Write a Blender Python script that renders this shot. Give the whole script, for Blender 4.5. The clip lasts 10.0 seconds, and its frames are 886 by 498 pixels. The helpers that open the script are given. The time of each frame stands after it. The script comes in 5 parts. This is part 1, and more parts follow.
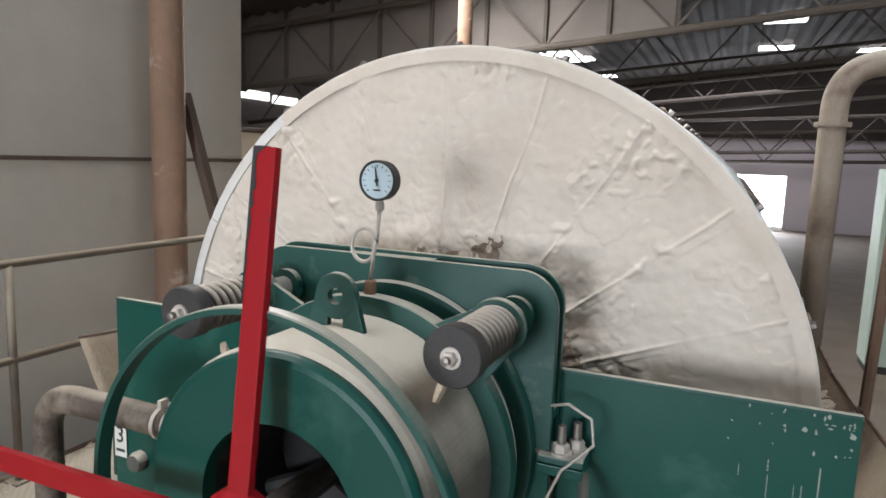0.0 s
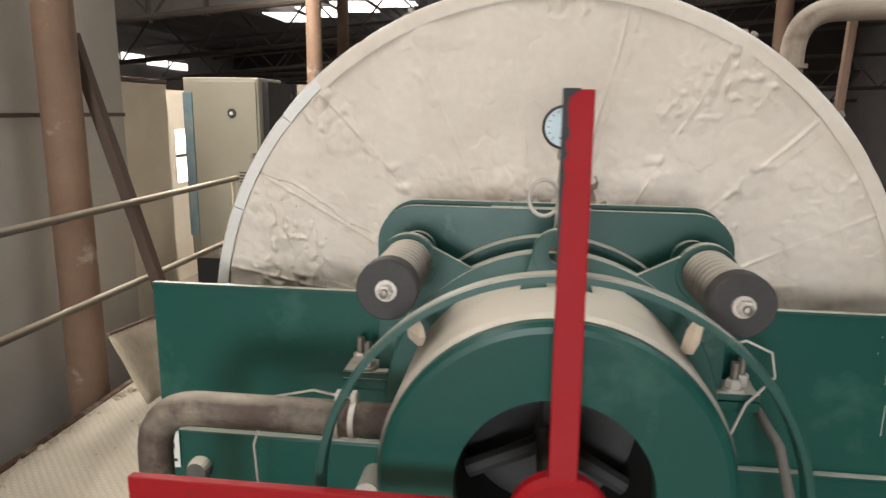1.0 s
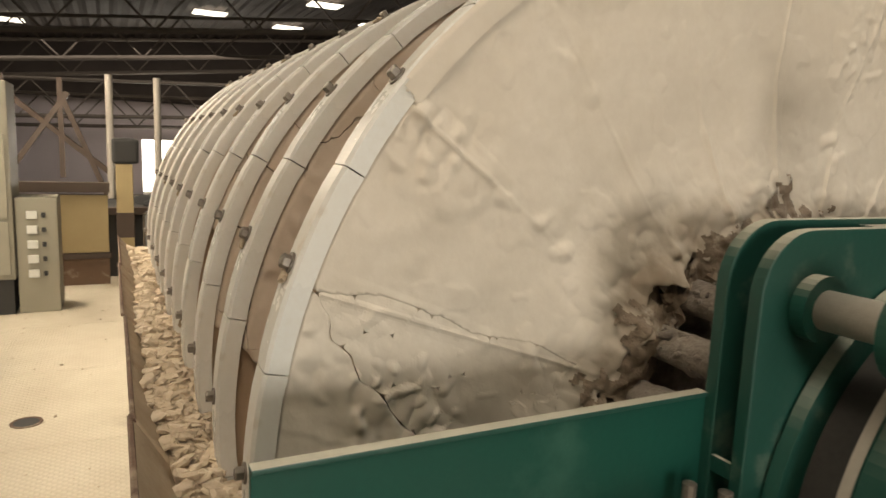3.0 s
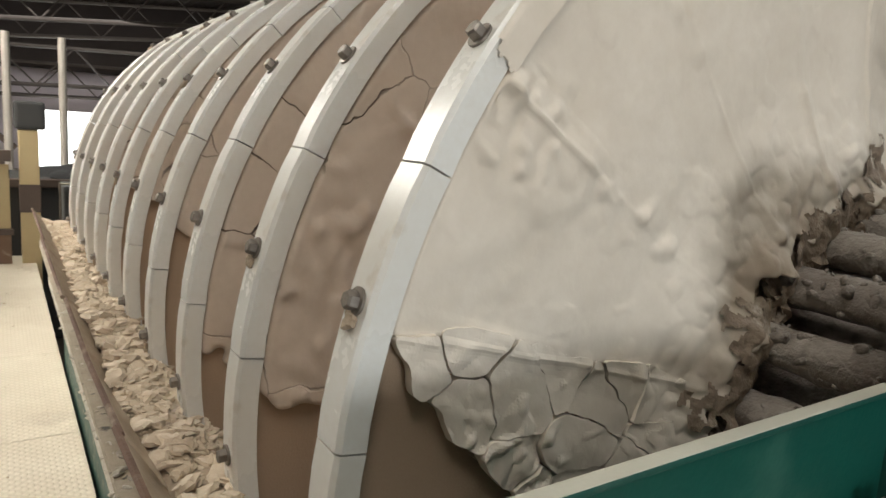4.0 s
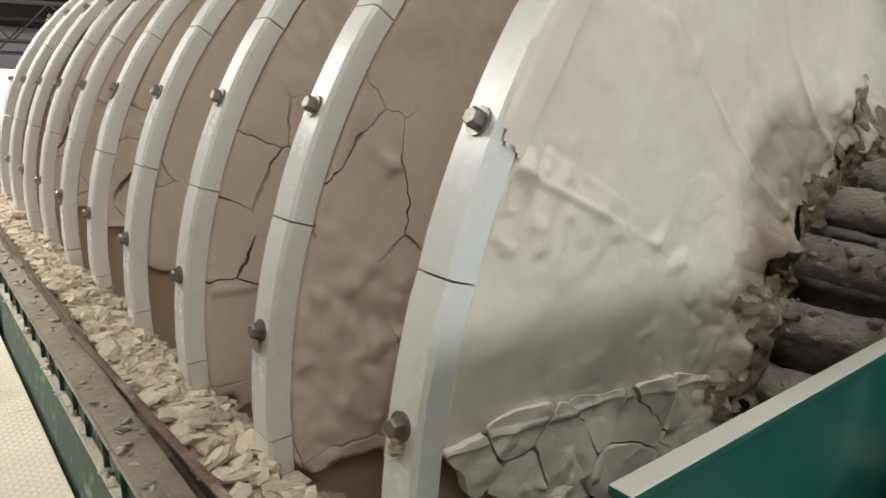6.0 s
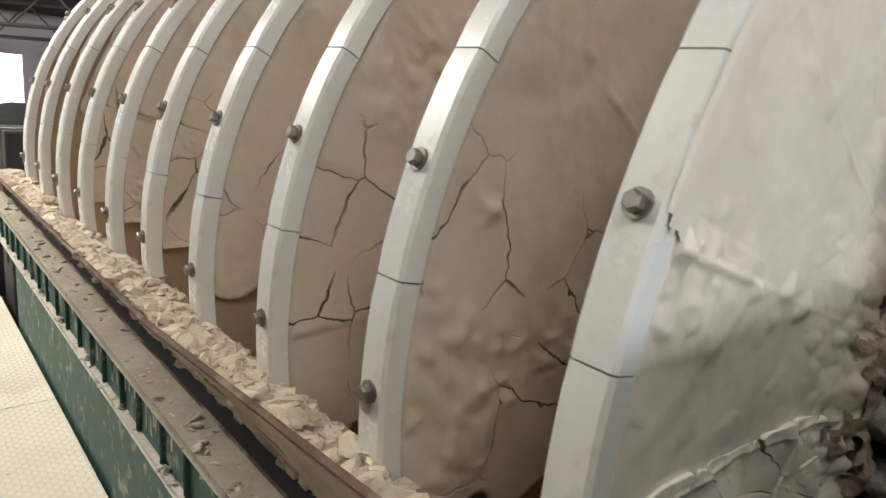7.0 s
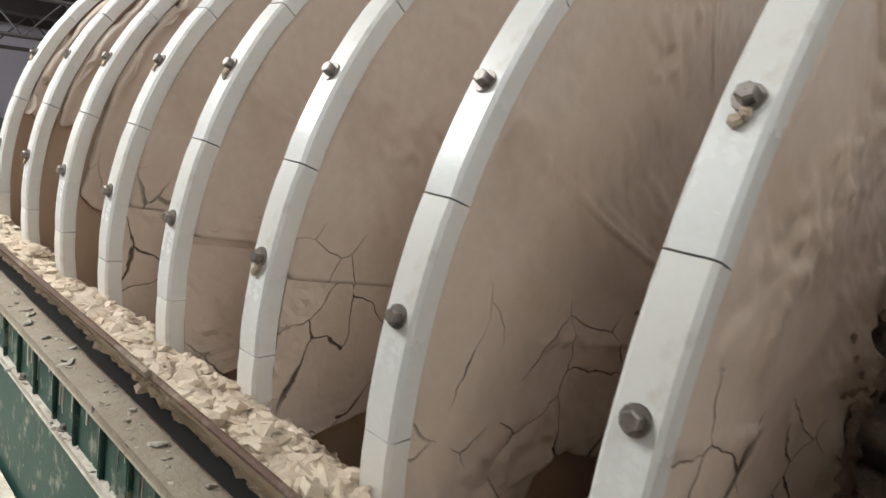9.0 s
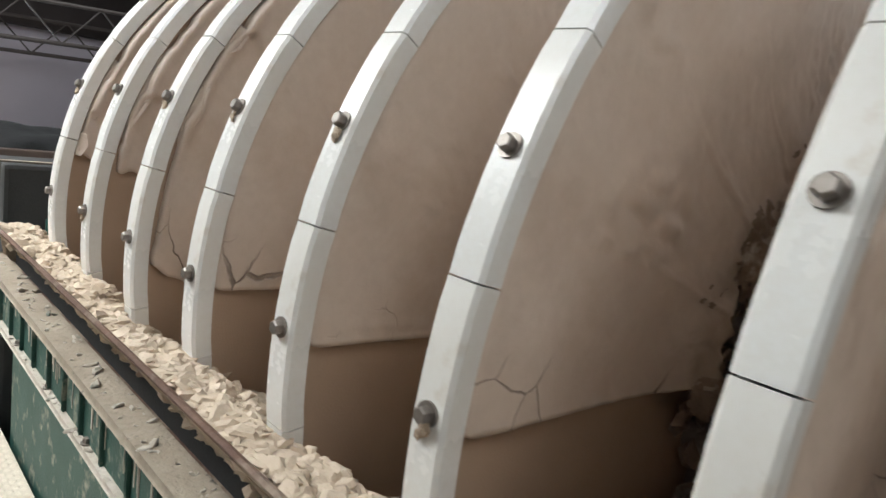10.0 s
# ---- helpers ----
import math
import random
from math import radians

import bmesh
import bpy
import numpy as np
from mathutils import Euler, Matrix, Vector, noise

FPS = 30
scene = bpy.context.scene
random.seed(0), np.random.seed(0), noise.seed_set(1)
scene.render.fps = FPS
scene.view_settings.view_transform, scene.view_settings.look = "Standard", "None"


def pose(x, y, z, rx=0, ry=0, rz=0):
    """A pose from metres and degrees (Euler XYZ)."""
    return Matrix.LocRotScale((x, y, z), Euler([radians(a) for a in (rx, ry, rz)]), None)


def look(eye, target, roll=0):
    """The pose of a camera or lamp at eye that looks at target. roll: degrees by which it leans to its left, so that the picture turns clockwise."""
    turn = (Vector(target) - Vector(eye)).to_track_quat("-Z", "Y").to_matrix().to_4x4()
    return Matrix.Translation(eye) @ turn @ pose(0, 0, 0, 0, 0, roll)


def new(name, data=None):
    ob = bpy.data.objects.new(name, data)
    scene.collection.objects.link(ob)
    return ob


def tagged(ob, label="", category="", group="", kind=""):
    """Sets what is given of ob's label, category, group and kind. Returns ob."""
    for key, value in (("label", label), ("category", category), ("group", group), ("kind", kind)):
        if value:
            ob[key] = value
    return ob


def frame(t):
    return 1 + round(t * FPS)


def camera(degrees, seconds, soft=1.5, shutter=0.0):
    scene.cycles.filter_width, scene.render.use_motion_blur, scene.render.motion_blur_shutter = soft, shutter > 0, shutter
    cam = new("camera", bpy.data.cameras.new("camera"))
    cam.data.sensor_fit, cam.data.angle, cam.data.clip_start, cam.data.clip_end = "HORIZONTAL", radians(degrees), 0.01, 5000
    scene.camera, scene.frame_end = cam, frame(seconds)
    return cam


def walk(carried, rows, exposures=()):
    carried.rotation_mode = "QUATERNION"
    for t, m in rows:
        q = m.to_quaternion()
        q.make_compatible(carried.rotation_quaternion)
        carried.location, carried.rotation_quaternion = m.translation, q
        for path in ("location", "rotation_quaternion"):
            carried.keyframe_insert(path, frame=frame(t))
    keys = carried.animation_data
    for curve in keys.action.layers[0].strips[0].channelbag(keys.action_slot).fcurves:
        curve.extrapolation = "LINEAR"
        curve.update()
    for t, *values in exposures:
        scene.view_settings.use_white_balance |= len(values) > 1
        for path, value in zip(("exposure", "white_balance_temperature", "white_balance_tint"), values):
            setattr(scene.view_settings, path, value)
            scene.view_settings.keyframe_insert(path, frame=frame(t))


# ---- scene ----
cam = camera(67.13, 10.0, soft=1.5, shutter=0.25)
PATH = [
    (0.0, pose(0.823, -1.997, 1.708, 82.09, -2.09, 23.46)),
    (0.3, look((0.621, -2.028, 1.706), (-0.023, -0.148, 1.479), 1.3)),
    (0.5, pose(0.424, -2.037, 1.712, 81.91, -1.61, 14.71)),
    (0.8, look((0.122, -2.127, 1.667), (-0.210, -0.190, 1.295), 0.7)),
    (1.0, pose(-0.084, -2.109, 1.677, 78.23, -0.83, 6.76)),
    (1.2, look((-0.243, -2.097, 1.653), (-0.411, -0.140, 1.278), 0.8)),
    (1.3, look((-0.344, -2.070, 1.647), (-0.483, -0.102, 1.318), 0.1)),
    (1.5, pose(-0.516, -1.981, 1.637, 78.56, 2.60, 3.13)),
    (1.7, look((-0.685, -1.871, 1.610), (-0.627, 0.091, 1.223), 0.3)),
    (2.0, pose(-0.914, -1.719, 1.604, 77.68, -0.17, -10.49)),
    (2.3, look((-1.075, -1.575, 1.608), (-0.525, 0.307, 1.211), 1.0)),
    (2.5, pose(-1.140, -1.408, 1.569, 80.38, -1.09, -18.26)),
    (3.0, pose(-1.275, -1.027, 1.528, 81.44, -2.28, -26.17)),
    (3.2, pose(-1.313, -0.924, 1.510, 81.01, -2.56, -28.10)),
    (4.3, pose(-1.442, -0.595, 1.435, 80.10, -2.95, -37.85)),
    (4.5, pose(-1.479, -0.554, 1.436, 80.17, -1.23, -42.47)),
    (5.0, pose(-1.496, -0.536, 1.418, 81.85, -2.56, -43.95)),
    (5.2, pose(-1.492, -0.539, 1.416, 80.35, -3.38, -43.92)),
    (6.3, pose(-1.515, -0.536, 1.425, 76.62, -3.10, -38.00)),
    (6.5, pose(-1.555, -0.504, 1.420, 77.09, -4.00, -38.14)),
    (7.0, pose(-1.623, -0.379, 1.397, 76.79, -4.92, -39.77)),
    (7.5, pose(-1.612, -0.175, 1.383, 77.41, -6.93, -38.62)),
    (8.0, pose(-1.623, 0.036, 1.388, 77.75, -8.13, -38.11)),
    (8.5, pose(-1.671, 0.238, 1.379, 79.39, -6.15, -42.44)),
    (9.0, pose(-1.688, 0.441, 1.367, 79.96, -8.21, -44.97)),
    (9.5, pose(-1.648, 0.622, 1.367, 81.43, -8.29, -42.46)),
    (10.0, pose(-1.645, 0.888, 1.357, 80.05, -8.06, -42.75)),
]
EXPOSURES = [
    (0.0, 0.16, 6000, 10), (1.0, 0.1, 6500, 10), (1.3, 0.08, 7600, 9), (1.5, 0.0, 7700, 8), (2.0, -0.08, 6900, 8), (2.5, -0.2, 8500, 10), (3.2, -0.28, 7600, 8),
    (4.3, -0.2, 6200, 5), (5.0, -0.2, 6050, 3), (6.5, -0.08, 6150, 5), (8.5, -0.02, 5850, 5), (10.0, -0.16, 5700, 5)]
walk(cam, PATH, EXPOSURES)

# ---- key dimensions, metres ----
AXIS = 0.95        # height of the shaft above the walkway
R = 1.10           # outer radius of a disc
PITCH = 0.359      # from disc to disc
DISCS = 10
SPIN = -5.0        # degrees a second
TOP = 1.165        # upper edge of the trough
FRONT = -0.315     # front plate of the trough
REAR = 3.62
GROUND = -0.9      # hall floor below the walkway

# ---- world and light ----
world = bpy.data.worlds.new("world")
scene.world = world
world.use_nodes = True
wn = world.node_tree
sky = wn.nodes.new("ShaderNodeTexSky")
sky.sky_type, sky.sun_disc = "NISHITA", False
sky.sun_elevation, sky.sun_rotation = radians(48), radians(250)
wn.nodes["Background"].inputs["Strength"].default_value = 0.12
wn.links.new(sky.outputs[0], wn.nodes["Background"].inputs["Color"])


def area_lamp(name, m, sx, sy, power, colour):
    data = bpy.data.lights.new(name, "AREA")
    data.shape, data.size, data.size_y, data.energy, data.color = "RECTANGLE", sx, sy, power, colour
    ob = new(name, data)
    ob.matrix_basis = m
    return ob


# daylight through the roof strip over the walkway, the open gable behind, and the far roof strips
area_lamp("skylight_walkway", pose(-3.75, 5.3, 4.55, 0, -30, 0), 1.5, 7.2, 800, (1.0, 0.94, 0.86))
# fill lamp added to brighten the disc faces from the front left
area_lamp("fill_entry", pose(-2.0, -1.6, 4.85, 10, -8, 0), 1.0, 2.4, 78, (1.0, 0.96, 0.90))
area_lamp("front_doorway", look((-0.55, -8.85, 1.5), (-0.4, 0.0, 1.25)), 2.2, 2.0, 400, (0.95, 0.975, 1.0))
# bluish fill lamp added out of view for the discs' right side
area_lamp("fill_east", look((3.0, -0.6, 5.0), (0.0, 1.4, 1.1)), 2.0, 3.4, 70, (0.86, 0.94, 1.0))
area_lamp("skylight_hall", pose(-6.2, 6.6, 4.5, 14, 0, 0), 2.6, 2.0, 28, (1.0, 0.96, 0.90))
area_lamp("skylight_far", pose(0.0, 23.0, 4.9, 35, 0, 0), 12.0, 4.0, 330, (1.0, 0.96, 0.98))
area_lamp("far_doorway", look((1.2, 29.0, 0.4), (1.0, 0.0, 0.8)), 2.6, 2.2, 480, (0.95, 0.97, 1.0))


# ---- materials ----
def material(name, base, rough=0.6, metal=0.0, second=None, scale=6.0, amount=0.5, bump=0.15, fine=90.0,
             third=None, third_scale=1.5, third_cut=(0.52, 0.66), coat=0.0):
    """Base colour broken by a coarse and a fine noise, stains of a third colour, and a fine relief."""
    mat = bpy.data.materials.new(name)
    mat.use_nodes = True
    nt = mat.node_tree
    b = nt.nodes["Principled BSDF"]
    b.inputs["Roughness"].default_value, b.inputs["Metallic"].default_value = rough, metal
    b.inputs["Coat Weight"].default_value = coat
    co = nt.nodes.new("ShaderNodeTexCoord").outputs["Object"]

    def noise_node(s, detail):
        n = nt.nodes.new("ShaderNodeTexNoise")
        n.inputs["Scale"].default_value, n.inputs["Detail"].default_value = s, detail
        n.inputs["Roughness"].default_value = 0.62
        nt.links.new(co, n.inputs["Vector"])
        return n.outputs["Fac"]

    def ramp(fac, lo, hi):
        m = nt.nodes.new("ShaderNodeMapRange")
        m.inputs["From Min"].default_value, m.inputs["From Max"].default_value = lo, hi
        nt.links.new(fac, m.inputs["Value"])
        return m.outputs[0]

    def mix(fac, a, c, k=1.0):
        m = nt.nodes.new("ShaderNodeMix")
        m.data_type = "RGBA"
        if k != 1.0:
            mul = nt.nodes.new("ShaderNodeMath")
            mul.operation = "MULTIPLY"
            mul.inputs[1].default_value = k
            nt.links.new(fac, mul.inputs[0])
            fac = mul.outputs[0]
        nt.links.new(fac, m.inputs["Factor"])
        for socket, v in ((m.inputs["A"], a), (m.inputs["B"], c)):
            if isinstance(v, tuple):
                socket.default_value = (*v, 1)
            else:
                nt.links.new(v, socket)
        return m.outputs["Result"]

    second = second or tuple(v * 0.7 for v in base)
    coarse, grain = noise_node(scale, 5), noise_node(fine, 3)
    col = mix(ramp(coarse, 0.3, 0.7), base, second, amount)
    col = mix(ramp(grain, 0.35, 0.7), col, second, amount * 0.5)
    if third:
        col = mix(ramp(noise_node(third_scale, 6), *third_cut), col, third)
    nt.links.new(col, b.inputs["Base Color"])
    rr = nt.nodes.new("ShaderNodeMapRange")
    rr.inputs["To Min"].default_value, rr.inputs["To Max"].default_value = max(rough - 0.12, 0.03), min(rough + 0.15, 1)
    nt.links.new(coarse, rr.inputs["Value"])
    nt.links.new(rr.outputs[0], b.inputs["Roughness"])
    bn = nt.nodes.new("ShaderNodeBump")
    bn.inputs["Strength"].default_value, bn.inputs["Distance"].default_value = bump, 0.01
    nt.links.new(grain, bn.inputs["Height"])
    nt.links.new(bn.outputs[0], b.inputs["Normal"])
    return mat


def dusted(mat, dust=(0.50, 0.44, 0.37), lo=0.35, hi=0.9, patch=5.0):
    """Settled dust on the faces that look up."""
    nt = mat.node_tree
    b = nt.nodes["Principled BSDF"]
    old = b.inputs["Base Color"].links[0].from_socket
    geo = nt.nodes.new("ShaderNodeNewGeometry")
    sep = nt.nodes.new("ShaderNodeSeparateXYZ")
    nt.links.new(geo.outputs["Normal"], sep.inputs[0])
    n = nt.nodes.new("ShaderNodeTexNoise")
    n.inputs["Scale"].default_value, n.inputs["Detail"].default_value = patch, 6
    nt.links.new(geo.outputs["Position"], n.inputs["Vector"])
    add = nt.nodes.new("ShaderNodeMath")
    add.operation = "MULTIPLY_ADD"
    add.inputs[1].default_value = 0.5
    nt.links.new(n.outputs["Fac"], add.inputs[0])
    nt.links.new(sep.outputs["Z"], add.inputs[2])
    m = nt.nodes.new("ShaderNodeMapRange")
    m.inputs["From Min"].default_value, m.inputs["From Max"].default_value = lo + 0.25, hi + 0.25
    nt.links.new(add.outputs[0], m.inputs["Value"])
    x = nt.nodes.new("ShaderNodeMix")
    x.data_type = "RGBA"
    nt.links.new(m.outputs[0], x.inputs["Factor"])
    nt.links.new(old, x.inputs["A"])
    x.inputs["B"].default_value = (*dust, 1)
    nt.links.new(x.outputs["Result"], b.inputs["Base Color"])
    return mat


def cracked(mat, depth=0.8, scale=6.0, centre=40.0, inner=0.95, outer=0.988, lo=0.45, hi=0.53):
    """Drying cracks: thin dark voronoi edges where a broad noise allows them."""
    nt = mat.node_tree
    b = nt.nodes["Principled BSDF"]
    old = b.inputs["Base Color"].links[0].from_socket
    old_normal = b.inputs["Normal"].links[0].from_socket
    local = nt.nodes.new("ShaderNodeTexCoord").outputs["Object"]
    info = nt.nodes.new("ShaderNodeObjectInfo")
    shift = nt.nodes.new("ShaderNodeVectorMath")
    shift.operation = "MULTIPLY_ADD"
    shift.inputs[1].default_value = (0.0, 13.0, 0.0)
    flat = nt.nodes.new("ShaderNodeVectorMath")
    flat.operation = "MULTIPLY"
    flat.inputs[1].default_value = (1, 0, 1)
    nt.links.new(local, flat.inputs[0])
    nt.links.new(info.outputs["Random"], shift.inputs[0])
    nt.links.new(flat.outputs[0], shift.inputs[2])
    co = shift.outputs[0]
    # cracks open in the part of the sheet that has dried longest
    unit = nt.nodes.new("ShaderNodeVectorMath")
    unit.operation = "NORMALIZE"
    nt.links.new(flat.outputs[0], unit.inputs[0])
    dot = nt.nodes.new("ShaderNodeVectorMath")
    dot.operation = "DOT_PRODUCT"
    dot.inputs[1].default_value = (-math.cos(radians(centre)), 0, math.sin(radians(centre)))
    nt.links.new(unit.outputs[0], dot.inputs[0])
    zone = nt.nodes.new("ShaderNodeMapRange")
    zone.inputs["From Min"].default_value, zone.inputs["From Max"].default_value = inner, outer
    nt.links.new(dot.outputs["Value"], zone.inputs["Value"])
    warp = nt.nodes.new("ShaderNodeTexNoise")
    warp.inputs["Scale"].default_value, warp.inputs["Detail"].default_value = 7, 4
    nt.links.new(co, warp.inputs["Vector"])
    ma = nt.nodes.new("ShaderNodeVectorMath")
    ma.operation = "MULTIPLY_ADD"
    ma.inputs[1].default_value = (0.10, 0.0, 0.10)
    nt.links.new(warp.outputs["Color"], ma.inputs[0])
    nt.links.new(co, ma.inputs[2])
    v = nt.nodes.new("ShaderNodeTexVoronoi")
    v.feature = "DISTANCE_TO_EDGE"
    v.inputs["Scale"].default_value = scale
    nt.links.new(ma.outputs[0], v.inputs["Vector"])
    where = nt.nodes.new("ShaderNodeTexNoise")
    where.inputs["Scale"].default_value, where.inputs["Detail"].default_value = 3.2, 2
    nt.links.new(co, where.inputs["Vector"])
    allow = nt.nodes.new("ShaderNodeMapRange")
    allow.inputs["From Min"].default_value, allow.inputs["From Max"].default_value = lo, hi
    nt.links.new(where.outputs["Fac"], allow.inputs["Value"])
    line = nt.nodes.new("ShaderNodeMapRange")
    line.inputs["From Min"].default_value, line.inputs["From Max"].default_value = 0.015, 0.005
    # cracks run from hair-thin to open
    wide = nt.nodes.new("ShaderNodeMapRange")
    wide.inputs["From Min"].default_value, wide.inputs["From Max"].default_value = 0.35, 0.62
    wide.inputs["To Min"].default_value, wide.inputs["To Max"].default_value = 2.6, 0.6
    nt.links.new(warp.outputs["Fac"], wide.inputs["Value"])
    thin = nt.nodes.new("ShaderNodeMath")
    thin.operation = "MULTIPLY"
    nt.links.new(v.outputs["Distance"], thin.inputs[0])
    nt.links.new(wide.outputs[0], thin.inputs[1])
    nt.links.new(thin.outputs[0], line.inputs["Value"])
    mul = nt.nodes.new("ShaderNodeMath")
    mul.operation = "MULTIPLY"
    gate = nt.nodes.new("ShaderNodeMath")
    gate.operation = "MULTIPLY"
    nt.links.new(allow.outputs[0], gate.inputs[0])
    nt.links.new(zone.outputs[0], gate.inputs[1])
    nt.links.new(gate.outputs[0], mul.inputs[0])
    nt.links.new(line.outputs[0], mul.inputs[1])
    x = nt.nodes.new("ShaderNodeMix")
    x.data_type = "RGBA"
    nt.links.new(mul.outputs[0], x.inputs["Factor"])
    nt.links.new(old, x.inputs["A"])
    x.inputs["B"].default_value = (0.10, 0.068, 0.046, 1)
    nt.links.new(x.outputs["Result"], b.inputs["Base Color"])
    bn = nt.nodes.new("ShaderNodeBump")
    bn.invert = True
    bn.inputs["Strength"].default_value, bn.inputs["Distance"].default_value = depth, 0.02
    nt.links.new(mul.outputs[0], bn.inputs["Height"])
    nt.links.new(old_normal, bn.inputs["Normal"])
    nt.links.new(bn.outputs[0], b.inputs["Normal"])
    return mat


def hub_stained(mat, colour=(0.36, 0.275, 0.20), r0=0.66, r1=0.46):
    """Brown slurry dried in a ragged ring round the hub of a disc (local axis y)."""
    nt = mat.node_tree
    b = nt.nodes["Principled BSDF"]
    old = b.inputs["Base Color"].links[0].from_socket
    co = nt.nodes.new("ShaderNodeTexCoord").outputs["Object"]
    flat = nt.nodes.new("ShaderNodeVectorMath")
    flat.operation = "MULTIPLY"
    flat.inputs[1].default_value = (1, 0, 1)
    nt.links.new(co, flat.inputs[0])
    length = nt.nodes.new("ShaderNodeVectorMath")
    length.operation = "LENGTH"
    nt.links.new(flat.outputs[0], length.inputs[0])
    total = length.outputs["Value"]
    for scale, gain in ((5.0, 0.42), (24.0, 0.20)):
        n = nt.nodes.new("ShaderNodeTexNoise")
        n.inputs["Scale"].default_value, n.inputs["Detail"].default_value = scale, 6
        nt.links.new(co, n.inputs["Vector"])
        add = nt.nodes.new("ShaderNodeMath")
        add.operation = "MULTIPLY_ADD"
        add.inputs[1].default_value = gain
        nt.links.new(n.outputs["Fac"], add.inputs[0])
        nt.links.new(total, add.inputs[2])
        total = add.outputs[0]
    m = nt.nodes.new("ShaderNodeMapRange")
    m.interpolation_type = "SMOOTHSTEP"
    m.inputs["From Min"].default_value, m.inputs["From Max"].default_value = r0 + 0.20, r1 + 0.25
    m.inputs["To Max"].default_value = 0.75
    nt.links.new(total, m.inputs["Value"])
    x = nt.nodes.new("ShaderNodeMix")
    x.data_type = "RGBA"
    nt.links.new(m.outputs[0], x.inputs["Factor"])
    nt.links.new(old, x.inputs["A"])
    x.inputs["B"].default_value = (*colour, 1)
    nt.links.new(x.outputs["Result"], b.inputs["Base Color"])
    return mat


def glow(name, colour, strength):
    mat = bpy.data.materials.new(name)
    mat.use_nodes = True
    b = mat.node_tree.nodes["Principled BSDF"]
    b.inputs["Base Color"].default_value = (*colour, 1)
    b.inputs["Emission Color"].default_value = (*colour, 1)
    b.inputs["Emission Strength"].default_value = strength
    return mat


GREEN = material("green_paint", (0.007, 0.074, 0.055), 0.36, second=(0.006, 0.052, 0.041), scale=3, bump=0.05,
                 third=(0.03, 0.105, 0.08), third_scale=4, third_cut=(0.58, 0.72))
GREEN.node_tree.nodes["Principled BSDF"].inputs["Specular IOR Level"].default_value = 0.3
GREEN_DUSTY = dusted(material("green_paint_dusty", (0.008, 0.070, 0.053), 0.42, second=(0.010, 0.052, 0.042), scale=3, bump=0.06,
                              third=(0.10, 0.15, 0.12), third_scale=7, third_cut=(0.6, 0.75)), (0.42, 0.40, 0.33), 0.45, 0.95)
GREEN_STREAKED = dusted(material("green_paint_muddy", (0.010, 0.058, 0.044), 0.55, second=(0.04, 0.075, 0.058), scale=5, bump=0.2,
                                 third=(0.38, 0.35, 0.27), third_scale=15, third_cut=(0.55, 0.74)), (0.42, 0.37, 0.28), 0.3, 0.8)
# dust lies on top; the base is darkened to shade the drum's sides
DUST_SHADE_DRUM = dusted(material("dusty_shaded_steel", (0.12, 0.105, 0.085), 0.75, second=(0.07, 0.075, 0.065), scale=4, bump=0.15,
                            third=(0.03, 0.09, 0.07), third_scale=5, third_cut=(0.6, 0.75)), (0.60, 0.54, 0.445), 0.17, 0.90, 9)
CAKE = cracked(material("filter_cake", (0.60, 0.50, 0.415), 0.72, second=(0.49, 0.39, 0.305), scale=2.6, amount=0.8, bump=0.10, fine=45,
                        third=(0.41, 0.31, 0.23), third_scale=2.0, third_cut=(0.56, 0.78)))
CAKE_FRONT = material("fresh_filter_cake", (0.70, 0.625, 0.54), 0.66, second=(0.58, 0.50, 0.41), scale=3.2, amount=0.8, bump=0.10, fine=40,
                      third=(0.50, 0.41, 0.31), third_scale=2.4, third_cut=(0.60, 0.80))
hub_stained(CAKE_FRONT)
hub_stained(CAKE)
CLOTH = material("filter_cloth", (0.38, 0.27, 0.19), 0.85, second=(0.30, 0.21, 0.14), scale=4, bump=0.2, fine=260)
WHITE = material("white_rim", (0.71, 0.70, 0.675), 0.27, second=(0.62, 0.575, 0.51), scale=5, amount=0.6, bump=0.03,
                 third=(0.50, 0.42, 0.33), third_scale=9, third_cut=(0.64, 0.80))
STEEL = material("bolt_steel", (0.30, 0.27, 0.24), 0.45, 0.7, second=(0.12, 0.09, 0.07), scale=30, bump=0.1)
RUBBER = material("dark_rubber", (0.024, 0.021, 0.020), 0.6, second=(0.06, 0.055, 0.05), scale=12, bump=0.1)
SPRING = dusted(material("spring_steel", (0.13, 0.115, 0.10), 0.6, 0.4, second=(0.07, 0.06, 0.05), scale=20), (0.50, 0.45, 0.38), 0.1, 0.7)
RED = material("red_paint", (0.31, 0.005, 0.009), 0.55, second=(0.27, 0.006, 0.010), scale=10, bump=0.06,
               third=(0.10, 0.02, 0.018), third_scale=14, third_cut=(0.66, 0.74))
RED.node_tree.nodes["Principled BSDF"].inputs["Specular IOR Level"].default_value = 0.2
PIPE = dusted(material("muddy_pipe", (0.13, 0.10, 0.08), 0.65, 0.2, second=(0.07, 0.045, 0.035), scale=8, amount=0.9, bump=0.5, third=(0.26, 0.22, 0.17), third_scale=7, third_cut=(0.5, 0.7)), (0.46, 0.39, 0.31), 0.70, 1.10, 11)
STANDPIPE = dusted(material("dusty_beige_pipe", (0.34, 0.28, 0.22), 0.65, second=(0.23, 0.17, 0.12), scale=5, amount=0.9, bump=0.3, third=(0.15, 0.10, 0.07), third_scale=4, third_cut=(0.56, 0.7)), (0.5, 0.44, 0.36), 0.3, 0.9)
